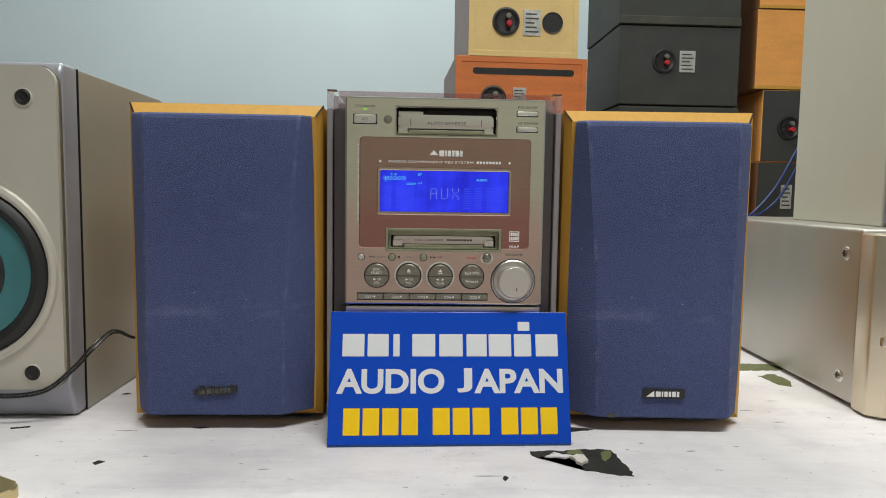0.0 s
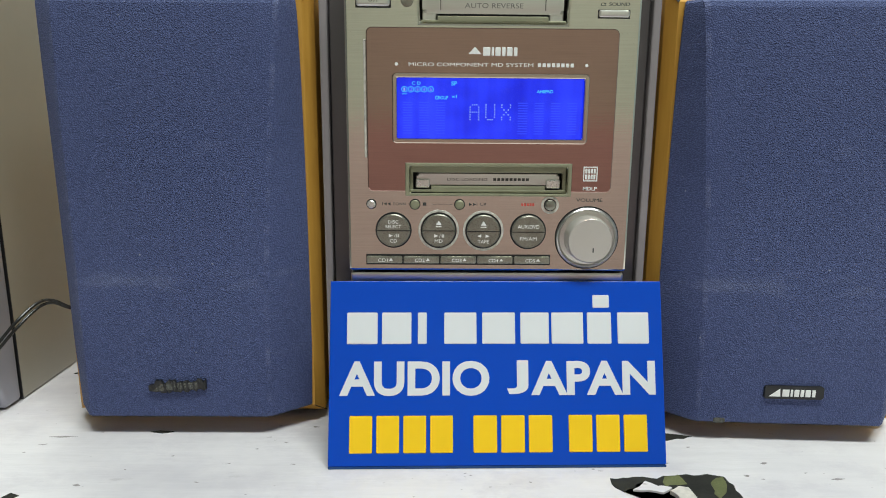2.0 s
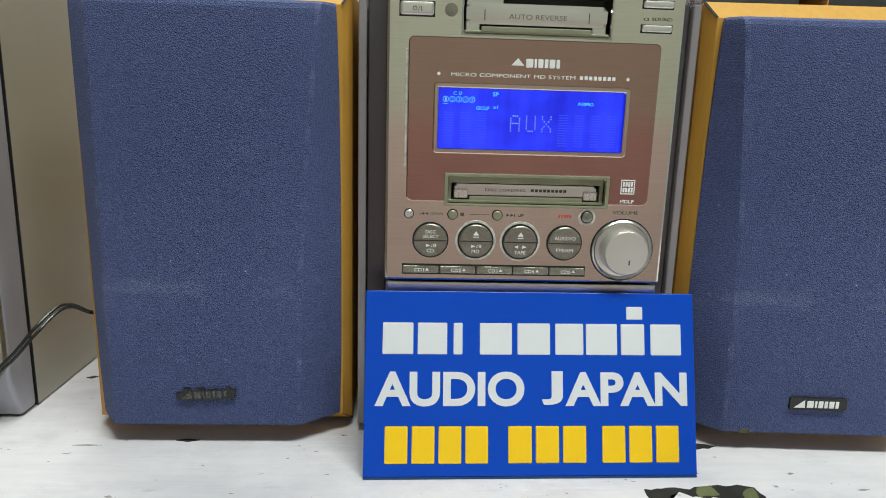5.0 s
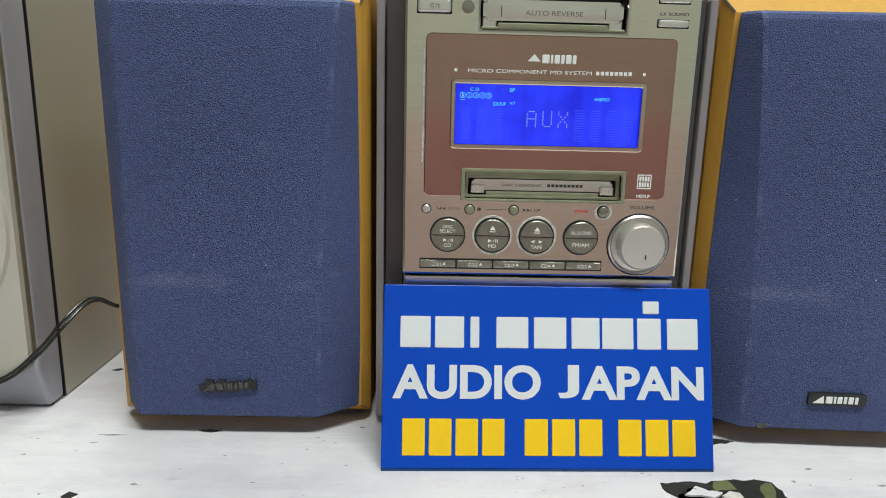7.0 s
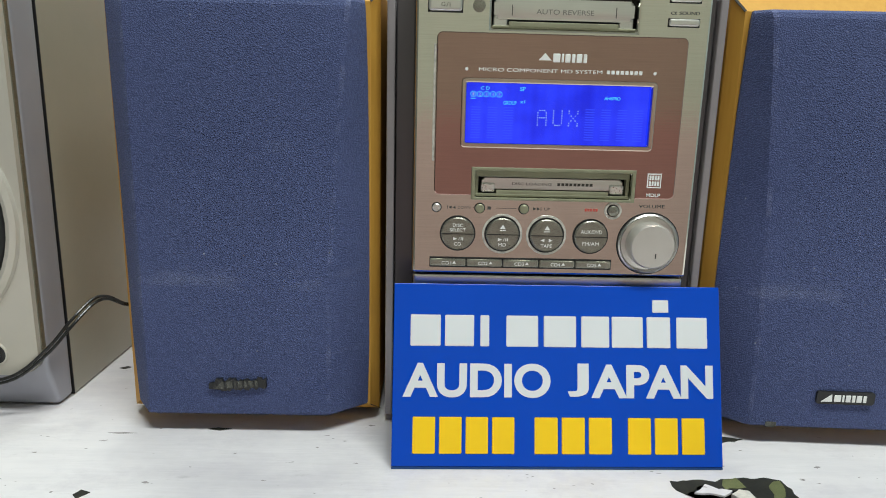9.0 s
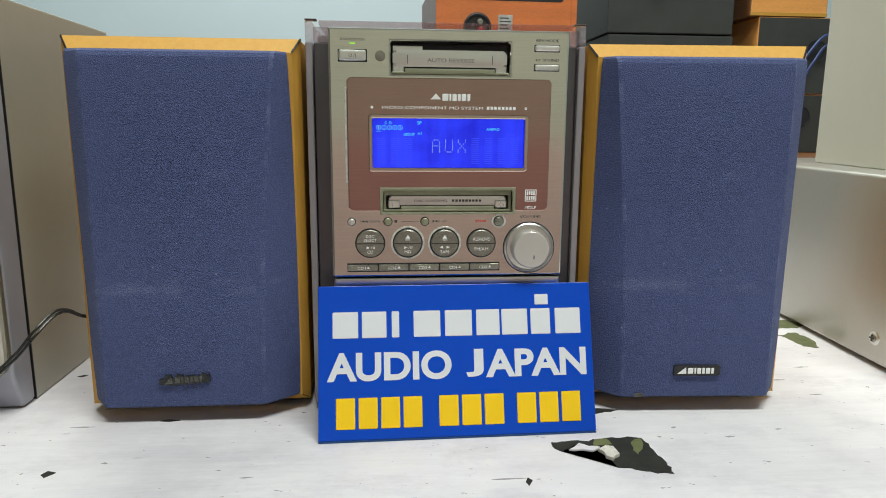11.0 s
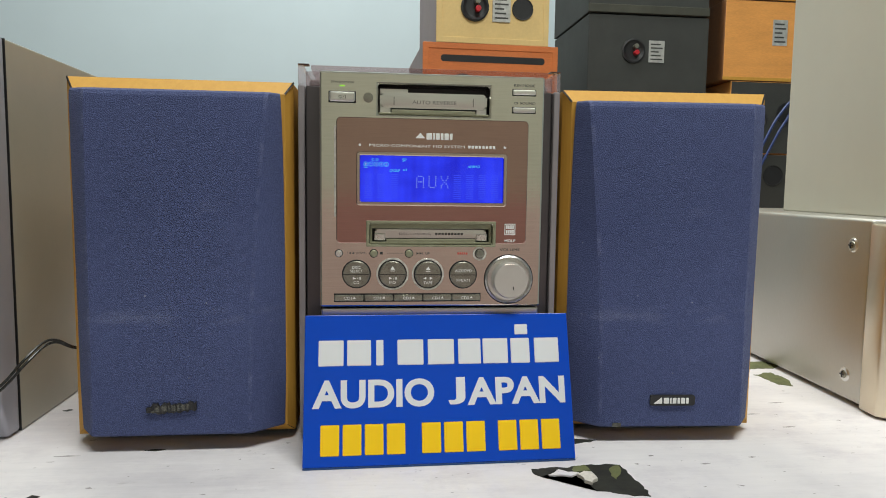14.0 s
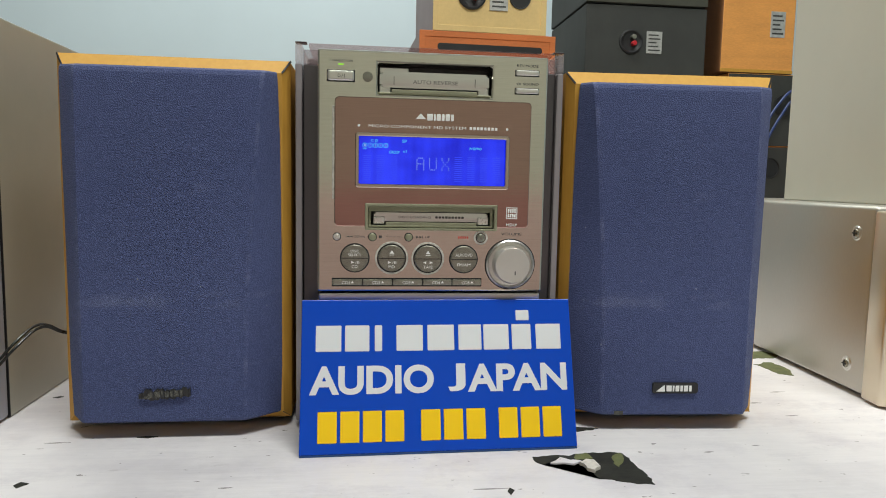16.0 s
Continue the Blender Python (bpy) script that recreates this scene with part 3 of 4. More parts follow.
    for v in ext["geom"]:
        if isinstance(v, bmesh.types.BMVert):
            v.co.y += 0.0006
    part("emblem", b, mat, badge)
    x = -0.0062
    for w, h in ((0.0036, 0.0040), (0.0012, 0.0040), (0.0026, 0.0040), (0.0018, 0.0040), (0.0028, 0.0040), (0.0018, 0.0040)):
        part("letter_bar", box(x, x + w, -0.0014, -0.0008, -0.0022, -0.0022 + h, 0.0002, 1), mat, badge)
        x += w + 0.0007
    return s


build_speaker(pose(-0.1607, 0.5411, TABLE, 0, 0, -0.3), 1, True)
build_speaker(pose(0.1586, 0.5335, TABLE, 0, 0, -3.5), -1, False)


# ---- the big silver speaker with a teal woofer ----
def build_big_speaker():
    s = thing("bookshelf_speaker", pose(-0.3545, 0.5588, TABLE), "large silver speaker with a teal woofer, bare of its grille", "speaker")
    part("cabinet", box(-0.0745, 0.0745, 0.0290, 0.203, 0.0005, 0.2660, 0.0010), TAUPE, s, "taupe vinyl cabinet, edges worn")
    b = bmesh.new()
    side = [(0.0286, 0.0008), (0.0135, 0.0008), (0.0050, 0.0260), (0.0040, 0.2600), (0.0080, 0.2672), (0.0286, 0.2675)]
    lft = [b.verts.new((-0.0743, y, z)) for y, z in side]
    rgt = [b.verts.new((0.0743, y, z)) for y, z in side]
    b.faces.new(lft), b.faces.new(rgt)
    for i in range(len(side)):
        b.faces.new((lft[i - 1], lft[i], rgt[i], rgt[i - 1]))
    bmesh.ops.recalc_face_normals(b, faces=b.faces)
    bmesh.ops.bevel(b, geom=list(b.edges), offset=0.0030, segments=4, profile=0.5, affect="EDGES")
    part("baffle", b, SPK_LILAC, s, "lilac grey moulded baffle", smooth=True)
    part("seam", box(-0.0747, 0.0747, 0.0286, 0.0290, 0.0007, 0.2662), BLACK, s, "dark joint between front and cabinet")
    part("plate_groove", rounded(-0.0736, 0.0736, 0.0249, 0.2638, 0.0134, 0.0022, 0.0070, 0.0004, 10), DARKGREY, s, "dark groove round the front plate")
    part("front_plate", rounded(-0.0730, 0.0730, 0.0255, 0.2632, 0.0130, -0.0015, 0.0070, 0.0045, 10), SPK_SILVER, s, "warm silver raised front plate", smooth=True)
    wz = 0.1130
    woofer = part("woofer", lathe(0, wz, [(0.0715, -0.0010), (0.0705, -0.0040), (0.0675, -0.0050), (0.0650, -0.0040), (0.0638, -0.0005), (0.0638, 0.0010)]), SPK_SILVER, s, "silver ring round a teal cone", smooth=True)
    part("surround", lathe(0, wz, [(0.0640, -0.0018), (0.0620, -0.0040), (0.0580, -0.0062), (0.0540, -0.0050), (0.0518, -0.0022), (0.0515, -0.0018)]), RUBBER, woofer, "black rubber roll surround", smooth=True)
    part("cone", lathe(0, wz, [(0.0515, -0.0020), (0.0400, -0.0018), (0.0300, -0.0017), (0.0200, -0.0016)]), TEAL, woofer, "teal cone", smooth=True)
    part("dust_cap", lathe(0, wz, [(0.0330, -0.0019), (0.0300, -0.0050), (0.0210, -0.0085), (0.0090, -0.0105), (0.0010, -0.0110)]), RUBBER, woofer, "black dust cap", smooth=True)
    for sx in (-0.0500, 0.0500):
        for sz in (0.0382, 0.2405):
            sock = part("grille_socket", lathe(sx, sz, [(0.0068, -0.0010), (0.0066, -0.0024), (0.0058, -0.0026), (0.0056, -0.0018)]), SPK_SILVER, s, "", smooth=True)
            part("socket_hole", lathe(sx, sz, [(0.0058, -0.0020), (0.0045, -0.0028), (0.0030, -0.0024), (0.0026, -0.0019)], 24), BLACK, sock, "black rubber socket", smooth=True)
    return s


build_big_speaker()
for k, dz in enumerate((0.0, 0.0021)):
    c = tube([(-0.47, 0.538, 0.775 + dz), (-0.40, 0.538, 0.778 + dz), (-0.345, 0.546, 0.775 + dz), (-0.318, 0.549, 0.772 + dz), (-0.294, 0.553, 0.775 + dz), (-0.276, 0.558, 0.789 + dz * 1.4), (-0.266, 0.566, 0.802 + dz * 1.7), (-0.259, 0.578, 0.8115 + dz * 1.4), (-0.2525, 0.583, 0.8135 + dz * 0.7), (-0.2440, 0.588, 0.8085 + dz * 0.3), (-0.2385, 0.60, 0.807 + dz * 0.3), (-0.245, 0.70, 0.80 + dz), (-0.235, 0.80, 0.775 + dz), (-0.10, 0.85, 0.7515 + dz)], 0.0009, CABLE, "speaker_cable")
    tagged(c, "thin black twin speaker cable draped past the silver speaker", "cable", "twin speaker cable")


# ---- the amplifier and the grey speaker on it ----
def build_amplifier():
    a = thing("amplifier", pose(0.3470, 0.587, TABLE, 0, 0, -3.2), "silver grey hi-fi amplifier with a champagne front", "amplifier")
    part("cover", box(0.0, 0.43, 0.0, 0.33, 0.0035, 0.1525, 0.0035, 3), AMP_SIDE, a, "grey lacquered steel cover", smooth=True)
    b = bmesh.new()
    # front panel with chamfered upright ends
    ring = [(-0.0015, -0.0005), (-0.0025, -0.0210), (0.0080, -0.0290), (0.43, -0.0290), (0.43, -0.0005)]
    low = [b.verts.new((x, y, 0.0018)) for x, y in ring]
    top = [b.verts.new((x, y, 0.1490)) for x, y in ring]
    b.faces.new(low), b.faces.new(top)
    for i in range(5):
        b.faces.new((low[i - 1], low[i], top[i], top[i - 1]))
    bmesh.ops.recalc_face_normals(b, faces=b.faces)
    bmesh.ops.bevel(b, geom=list(b.edges), offset=0.0018, segments=3, profile=0.5, affect="EDGES")
    part("front_panel", b, AMP_FRONT, a, "champagne lacquered front with chamfered end", smooth=True)
    part("groove", box(0.0035, 0.43, -0.0296, -0.0200, 0.060, 0.0672, 0.001), SILVER, a)
    for z in (0.0240, 0.1303):
        b = bmesh.new()
        bmesh.ops.create_cone(b, cap_ends=True, segments=28, radius1=0.0062, radius2=0.0050, depth=0.0010, matrix=Matrix.Translation((-0.0004, 0.0205, z)) @ Matrix.Rotation(radians(-90), 4, "Y"))
        seat = part("screw_seat", b, SILVER, a, "dished screw seat", smooth=True)
        b = bmesh.new()
        bmesh.ops.create_uvsphere(b, u_segments=20, v_segments=10, radius=0.0036, matrix=Matrix.Translation((-0.0006, 0.0205, z)) @ Matrix.Diagonal((0.5, 1, 1, 1)))
        screw = part("screw", b, DARKGREY, seat, "cross-head screw", smooth=True)
        b = box(-0.0027, -0.0018, 0.0180, 0.0230, z - 0.0005, z + 0.0005)
        box(-0.0027, -0.0018, 0.0200, 0.0210, z - 0.0025, z + 0.0025, bm=b)
        part("screw_cross", b, BLACK, seat)
    for sx in (0.05, 0.38):
        for sy in (0.04, 0.28):
            b = bmesh.new()
            bmesh.ops.create_cone(b, cap_ends=True, segments=24, radius1=0.016, radius2=0.018, depth=0.008, matrix=Matrix.Translation((sx, sy, 0.004)))
            part("foot", b, RUBBER, a)
    return a


build_amplifier()
g = thing("cabinet_speaker", pose(0.386, 0.620, TABLE + 0.1526, 0, 0, -8.0), "plain grey vinyl speaker cabinet standing on the amplifier", "speaker")
part("cabinet", box(0.0, 0.20, 0.0, 0.181, 0.0, 0.34, 0.0012), GREYBOX, g)
part("baffle", box(0.001, 0.199, -0.022, -0.0004, 0.001, 0.339, 0.003), LAVENDER, g, "lavender plastic baffle")


# ---- stacked speakers at the back ----
bench = thing("bench", pose(0.6, 1.85, 0), "plain wooden bench under the stacked speakers", "bench")
part("benchtop", box(-0.75, 0.85, -0.42, 0.40, 0.839, 0.879, 0.003), WALNUT, bench)
for sx in (-0.70, 0.80):
    for sy in (-0.36, 0.34):
        part("leg", box(sx - 0.03, sx + 0.03, sy - 0.03, sy + 0.03, 0, 0.839, 0.003), WALNUT, bench)


def terminal_cup(x, z, r, parent):
    cup = part("terminal_cup", lathe(x, z, [(r, 0.0018), (r, -0.0035), (r * 0.88, -0.0042), (r * 0.80, -0.0030), (r * 0.72, -0.0010), (r * 0.6, -0.0006)], 32), BLACK, parent, "round black terminal cup", smooth=True)
    part("red_post", rod(x + r * 0.18, z - r * 0.18, -0.014, -0.001, r * 0.20, bevel=0.001), REDPLASTIC, cup, "red binding post")
    part("black_post", rod(x + r * 0.12, z + r * 0.32, -0.014, -0.001, r * 0.20, bevel=0.001), DARKGREY, cup, "black binding post")
    return cup


def rating_plate(x0, x1, z0, z1, parent):
    pl = part("rating_plate", box(x0, x1, -0.0012, 0.0018, z0, z1, 0.0003, 1), LABELSILVER, parent, "silver label with unreadable lines")
    for k in range(5):
        zz = z0 + (z1 - z0) * (0.12 + 0.17 * k)
        part("text_bar", box(x0 + (x1 - x0) * 0.12, x1 - (x1 - x0) * (0.12 + 0.12 * (k % 3)), -0.0016, -0.0010, zz, zz + (z1 - z0) * 0.06), DARKPRINT, pl)


def stacked(m, w, d, h, side, back, label, lip=0.0):
    s = thing("stacked_speaker", m, label, "speaker", "stacked speakers")
    part("cabinet", box(0, w, 0.001 + lip, d, 0, h, 0.002), side, s)
    if lip:
        part("back_rim", holed(0, w, 0, h, [(0.012, w - 0.012, 0.012, h - 0.012)], 0.0, lip + 0.0005, 0.0008), back, s)
        part("back_panel", box(0.012, w - 0.012, 0.0016, lip + 0.004, 0.012, h - 0.012), back, s)
    else:
        part("back_panel", box(0.0015, w - 0.0015, 0.0, 0.004, 0.0015, h - 0.0015, 0.001), back, s)
    return s


s = stacked(pose(0.067, 1.5, 0.879, 0, 0, 2.0), 0.285, 0.30, 0.3405, SIDE_SHADED, ORANGERED, "orange red wooden speaker seen from behind, with a slot port", 0.008)
part("slot_port", rounded(0.037, 0.257, 0.303, 0.3165, 0.006, 0.0010, 0.006), BLACK, s, "black slot port")
terminal_cup(0.082, 0.251, 0.028, s)
rating_plate(0.124, 0.153, 0.238, 0.276, s)
s = stacked(pose(0.094, 1.5, 1.2198, 0, 0, 2.4), 0.237, 0.30, 0.240, SIDE_SHADED, BEIGE, "beige board speaker seen from behind on the orange one", 0.006)
terminal_cup(0.079, 0.073, 0.029, s)
rating_plate(0.116, 0.154, 0.045, 0.099, s)
part("bass_port", lathe(0.180, 0.0735, [(0.0225, 0.0018), (0.0222, -0.0016), (0.0205, -0.0014), (0.0200, -0.0004)], 32), BLACK, s, "round black bass port", smooth=True)
z = 0.879
for k, (h, dx) in enumerate(((0.270, 0.003), (0.190, 0.0), (0.210, -0.002))):
    s = stacked(pose(0.479 + dx, 1.7, z), 0.302, 0.30, h, CHARCOAL, CHARCOAL, "charcoal vinyl speaker seen from behind in a stack")
    terminal_cup(0.112, 0.106 if k < 2 else 0.125, 0.029, s)
    rating_plate(0.151, 0.190, 0.080 if k < 2 else 0.10, 0.132 if k < 2 else 0.15, s)
    if k == 2:
        part("lower_rail", box(-0.001, 0.303, -0.003, 0.004, 0.001, 0.0205, 0.0012), WEATHERED, s, "olive black rail along the lower edge")
    z += h + 0.003
z = 0.879
for k, (h, side, back) in enumerate(((0.138, WALNUT, CHARCOAL), (0.177, ORANGE, CHARCOAL), (0.194, WALNUT, ORANGE), (0.190, WALNUT, ORANGE))):
    x0 = (0.840, 0.845, 0.821, 0.824)[k]
    s = stacked(pose(x0, 1.7, z), 0.19, 0.28, h, side, back, "small " + ("charcoal backed" if back is CHARCOAL else "orange veneered") + " wooden speaker in a stack")
    if back is CHARCOAL:
        if k == 0:
            rating_plate(0.063, 0.091, 0.022, 0.082, s)
        else:
            terminal_cup(0.069, 0.085, 0.029, s)
        px, pz = ((0.128, 0.085), (0.149, 0.101))[k]
        part("bass_port", lathe(px, pz, [(0.0265, 0.0018), (0.0262, -0.0016), (0.0240, -0.0014), (0.0235, -0.0004)], 32), BLACK, s, "round black bass port", smooth=True)
    else:
        rating_plate(0.125, 0.163, h * 0.45, h * 0.77, s)
        part("edge_strip", box(0.0, 0.19, -0.0012, 0.0, 0.001, 0.009, 0.0004, 1), HONEY, s, "pale worn lower edge")
    z += h + 0.001
for dz, dx in ((0.0, 0.0), (-0.022, 0.012)):
    c = tube([(0.79, 1.65, 0.8835), (0.812 + dx, 1.66, 0.889 + dz * 0.2), (0.864 + dx, 1.66, 0.949 + dz), (0.909 + dx, 1.66, 1.033 + dz), (0.95 + dx, 1.66, 1.11 + dz), (1.0, 1.655, 1.15 + dz), (1.06, 1.62, 1.06), (1.10, 1.55 + dx, 0.8835)], 0.0032, BLUECABLE, "blue_cable")
    tagged(c, "blue network cable hanging in front of the stack", "cable", "blue cables")

# ---- phone on the table ----
ph = thing("phone", pose(-0.2805, 0.421, TABLE, 0, 0, -30), "gold phone with a black edge lying on the table", "phone")
b = rounded(-0.14, 0.026, -0.036, 0.030, 0.008, -0.0072, 0.0, 0.0015)
bmesh.ops.rotate(b, cent=(0, 0, 0), matrix=Matrix.Rotation(radians(-90), 3, "X"), verts=b.verts)
part("shell", b, GOLD, ph, "gold metal shell")
part("top_strip", box(-0.135, 0.004, 0.018, 0.029, 0.0070, 0.0082, 0.0004), BLACK, ph, "black glass strip")

# ---- the micro hi-fi system ----
def display_mat():
    m, n, l, b = material("lit blue display")
    band = noise_tex(n, l, coords(n, l, (90, 1, 4)), 1.0, 2)
    soft = noise_tex(n, l, coords(n, l, (1, 1, 2)), 18, 2)
    c = mix(n, l, 0.5, ramp(n, l, band, [(0.3, (0.003, 0.006, 0.56)), (0.7, (0.024, 0.046, 1.0))]), ramp(n, l, soft, [(0.35, (0.003, 0.006, 0.54)), (0.65, (0.026, 0.050, 1.0))]))
    b.inputs["Base Color"].default_value = (0.004, 0.006, 0.03, 1)
    l.new(c, b.inputs["Emission Color"])
    b.inputs["Emission Strength"].default_value = 1.15
    b.inputs["Roughness"].default_value = 0.12
    return m


DISPLAY = display_mat()
DOTS = glow("pale lit dots", (0.42, 0.62, 1.0), 0.75)
CYAN = glow("cyan lit marks", (0.10, 0.62, 1.0), 0.9)
GHOST = glow("faint lit segments", (0.032, 0.066, 1.0), 0.95)
GREENLED = glow("green led", (0.35, 0.85, 0.05), 1.0)
PALESCUFF = surface("pale worn metal", (0.62, 0.60, 0.55), 0.5, metal=0.5, vary=0.25, scale=300, bumps=0.4)

KEYMETAL = brushed("bright key metal", (0.80, 0.79, 0.75), 0.3, along=(60, 1, 1), smear=0.1)
GREYPRINT = surface("grey print", (0.16, 0.16, 0.15), 0.5, vary=0.1)
CORNER = surface("dark brown acrylic", (0.07, 0.04, 0.04), 0.2, vary=0.1)
FY = 0.540
unit = thing("micro_hifi", pose(0, FY, TABLE + 0.0029), "champagne silver micro hi-fi system with a lit blue display", "stereo")
part("body", box(-0.0805, 0.0805, 0.0245, 0.252, 0.006, 0.2395, 0.002), MAUVE, unit, "mauve grey plastic body")
TAPE, MD, DISP = (-0.0355, 0.0360, 0.2150, 0.2340), (-0.0408, 0.0395, 0.1322, 0.1458), (-0.0470, 0.0458, 0.1595, 0.1892)
face = part("faceplate", holed(-0.0722, 0.0722, 0.0915, 0.2412, [TAPE, MD, DISP], 0.0, 0.0235, 0.0012), CHAMPAGNE, unit, "champagne brushed aluminium front")
part("lower_door", box(-0.0716, 0.0716, 0.001, 0.022, 0.003, 0.0905, 0.0012), SILVER, unit, "shiny silver lower front")
for sx in (-0.06, 0.06):
    for sy in (0.03, 0.23):
        b = bmesh.new()
        bmesh.ops.create_cone(b, cap_ends=True, segments=20, radius1=0.008, radius2=0.009, depth=0.0094, matrix=Matrix.Translation((sx, sy, 0.0018)))
        part("foot", b, RUBBER, unit)

# clear smoky cover: two wings with a front lip and a top sheet
for sx in (-1, 1):
    x0, x1 = sorted((sx * 0.0830, sx * 0.0872))
    wing = part("side_wing", box(x0, x1, 0.0165, 0.255, 0.002, 0.2345, 0.0008), WINGEDGE, unit, "smoky mauve acrylic wing")
    part("wing_top", box(x0, x1, 0.0165, 0.255, 0.2347, 0.2470, 0.0008), SMOKE, wing, "clear acrylic upper edge")
    x0, x1 = sorted((sx * 0.0728, sx * 0.0824))
    part("wing_liner", box(x0, x1, 0.0200, 0.0240, 0.004, 0.2345, 0.0006), LINER, unit, "mauve acrylic lip")
    part("lip_top", box(x0, x1, 0.0200, 0.0225, 0.2347, 0.2438, 0.0006), SMOKE, unit, "clear acrylic lip")
    x0, x1 = sorted((sx * 0.0800, sx * 0.0872))
    part("corner_pad", box(x0, x1, 0.0165, 0.0230, 0.2471, 0.2480, 0.0003), CORNER, unit, "dark brown corner of the top sheet")
part("top_sheet", box(-0.0788, 0.0788, 0.0165, 0.255, 0.2440, 0.2472, 0.0008), TOPSMOKE, unit, "smoky clear acrylic top")

# brown panel with the display and the disc slot
part("display_panel", holed(-0.0618, 0.0618, 0.1330, 0.2128, [(-0.0425, 0.0412, 0.12, 0.1472), DISP], -0.0012, -0.0001, 0.0005, 0.0028), BROWN, unit, "brown brushed metal panel with red sheen")
part("worn_edge", box(-0.0632, -0.0619, -0.0006, 0.0002, 0.150, 0.207, 0.0003, 1), PALESCUFF, unit, "pale rubbed edge of the panel")
part("slot_rim", holed(-0.0428, 0.0415, 0.1308, 0.1476, [MD], -0.0014, -0.0001, 0.0004), OLIVEGREY, unit, "olive grey rim round the disc slot")
part("display_bezel", holed(-0.0492, 0.0480, 0.1572, 0.1914, [(-0.0468, 0.0456, 0.1597, 0.1890)], -0.0024, -0.0010, 0.0006, 0.0022), BEZEL, unit, "thin brown metal bezel")
disp = part("display", box(-0.0469, 0.0457, 0.0006, 0.0030, 0.1596, 0.1891), DISPLAY, unit, "lit blue display showing AUX")
DY = 0.0006
LETTERS = {"A": "01110 10001 10001 11111 10001 10001 10001", "U": "10001 10001 10001 10001 10001 10001 01110", "X": "10001 10001 01010 00100 01010 10001 10001"}
for k, ch in enumerate("AUX"):
    b = bmesh.new()
    for r, row in enumerate(LETTERS[ch].split()):
        for q, on in enumerate(row):
            if on == "1":
                x, z = -0.0108 + k * 0.0079 + q * 0.00108, 0.1766 - r * 0.00120
                box(x, x + 0.00055, DY - 0.0002, DY + 0.0001, z - 0.00055, z, bm=b)
    part("dot_letter", b, DOTS, disp, "dotted letter " + ch)
b = bmesh.new()
for k in range(11):
    if k in (3, 4, 5, 6):
        continue
    for r in range(13):
        x, z = -0.0440 + k * 0.0082, 0.1620 + r * 0.00125
        box(x, x + 0.0047, DY - 0.00008, DY + 0.0001, z, z + 0.0005, bm=b)
tagged(part("segment_field", b, GHOST, disp, "faint level segments"), kind="stuff")
for txt, x0, x1, z0, z1 in (("C D", -0.0395, -0.0352, 0.1858, 0.1874), ("SP", -0.0200, -0.0172, 0.1856, 0.1876), ("GROUP", -0.0280, -0.0215, 0.1788, 0.1806), ("x1", -0.0197, -0.0172, 0.1796, 0.1812), ("AHBPRO", 0.0225, 0.0305, 0.1822, 0.1838)):
    lettering(txt, x0, x1, z0, z1, DY, CYAN, disp, 0.012)
for k in range(5):
    x = -0.0432 + k * 0.00325
    part("disc_mark", lathe(x, 0.1836, [(0.00150, DY + 0.0001), (0.00150, DY - 0.0002), (0.00118, DY - 0.0002), (0.00118, DY + 0.0001)], 20), CYAN, disp)
    lettering(str(k + 1), x - 0.0004, x + 0.0004, 0.1828, 0.1844, DY - 0.0003, DOTS, disp)
part("track_mark", box(-0.0445, -0.0420, DY - 0.0002, DY + 0.0001, 0.1812, 0.1815), CYAN, disp)

# cassette slot
part("tape_backing", box(-0.0352, 0.0357, 0.0130, 0.0232, 0.2152, 0.2338), BLACK, unit, "black inside of the tape slot")
part("tape_shelf", box(-0.0352, 0.0357, 0.0012, 0.0128, 0.2152, 0.2166, 0.0004), OLIVEGREY, unit)
door = part("tape_door", rounded(-0.0344, 0.0344, 0.2194, 0.2292, 0.0020, 0.0016, 0.0085, 0.0018), STEEL, unit, "silver tape door", smooth=True)
for sx in (-1, 1):
    x0, x1 = sorted((sx * 0.0275, sx * 0.0345))
    part("hinge_leg", box(x0, x1, 0.0024, 0.0080, 0.2153, 0.2210, 0.0006), STEEL, door)
    part("door_line", box(sx * 0.0255 - 0.0002, sx * 0.0255 + 0.0002, 0.0014, 0.0017, 0.2212, 0.2262), DARKPRINT, door)
lettering("AUTO REVERSE", -0.0138, 0.0146, 0.2222, 0.2246, 0.0016, GREYPRINT, door, 0.0)
part("door_tab", box(-0.0344, -0.0165, 0.0024, 0.0085, 0.2280, 0.2316, 0.0005), STEEL, door)
part("tape_sill", box(-0.0270, 0.0270, 0.0010, 0.0070, 0.2160, 0.2184, 0.0003), OLIVEGREY, unit, "olive grey sill")
part("door_pin", rod(0.0325, 0.2158, 0.0022, 0.0040, 0.0006, seg=10), BRIGHT, unit, "tiny bright pin")

# disc slot
part("disc_backing", box(-0.0405, 0.0392, 0.0115, 0.0232, 0.1324, 0.1456), BLACK, unit, "black inside of the disc slot")
part("disc_shelf", box(-0.0405, 0.0392, 0.0010, 0.0113, 0.1324, 0.1338, 0.0003), OLIVEGREY, unit)
part("slot_surround", holed(-0.0406, 0.0393, 0.1323, 0.1457, [(-0.0390, 0.0374, 0.1327, 0.1424)], 0.0022, 0.0060, 0.0003), OLIVEGREY, unit, "olive grey inner frame")
part("slot_sill", box(-0.0298, 0.0284, 0.0012, 0.0070, 0.1330, 0.1357, 0.0003), OLIVEGREY, unit, "olive grey sill")
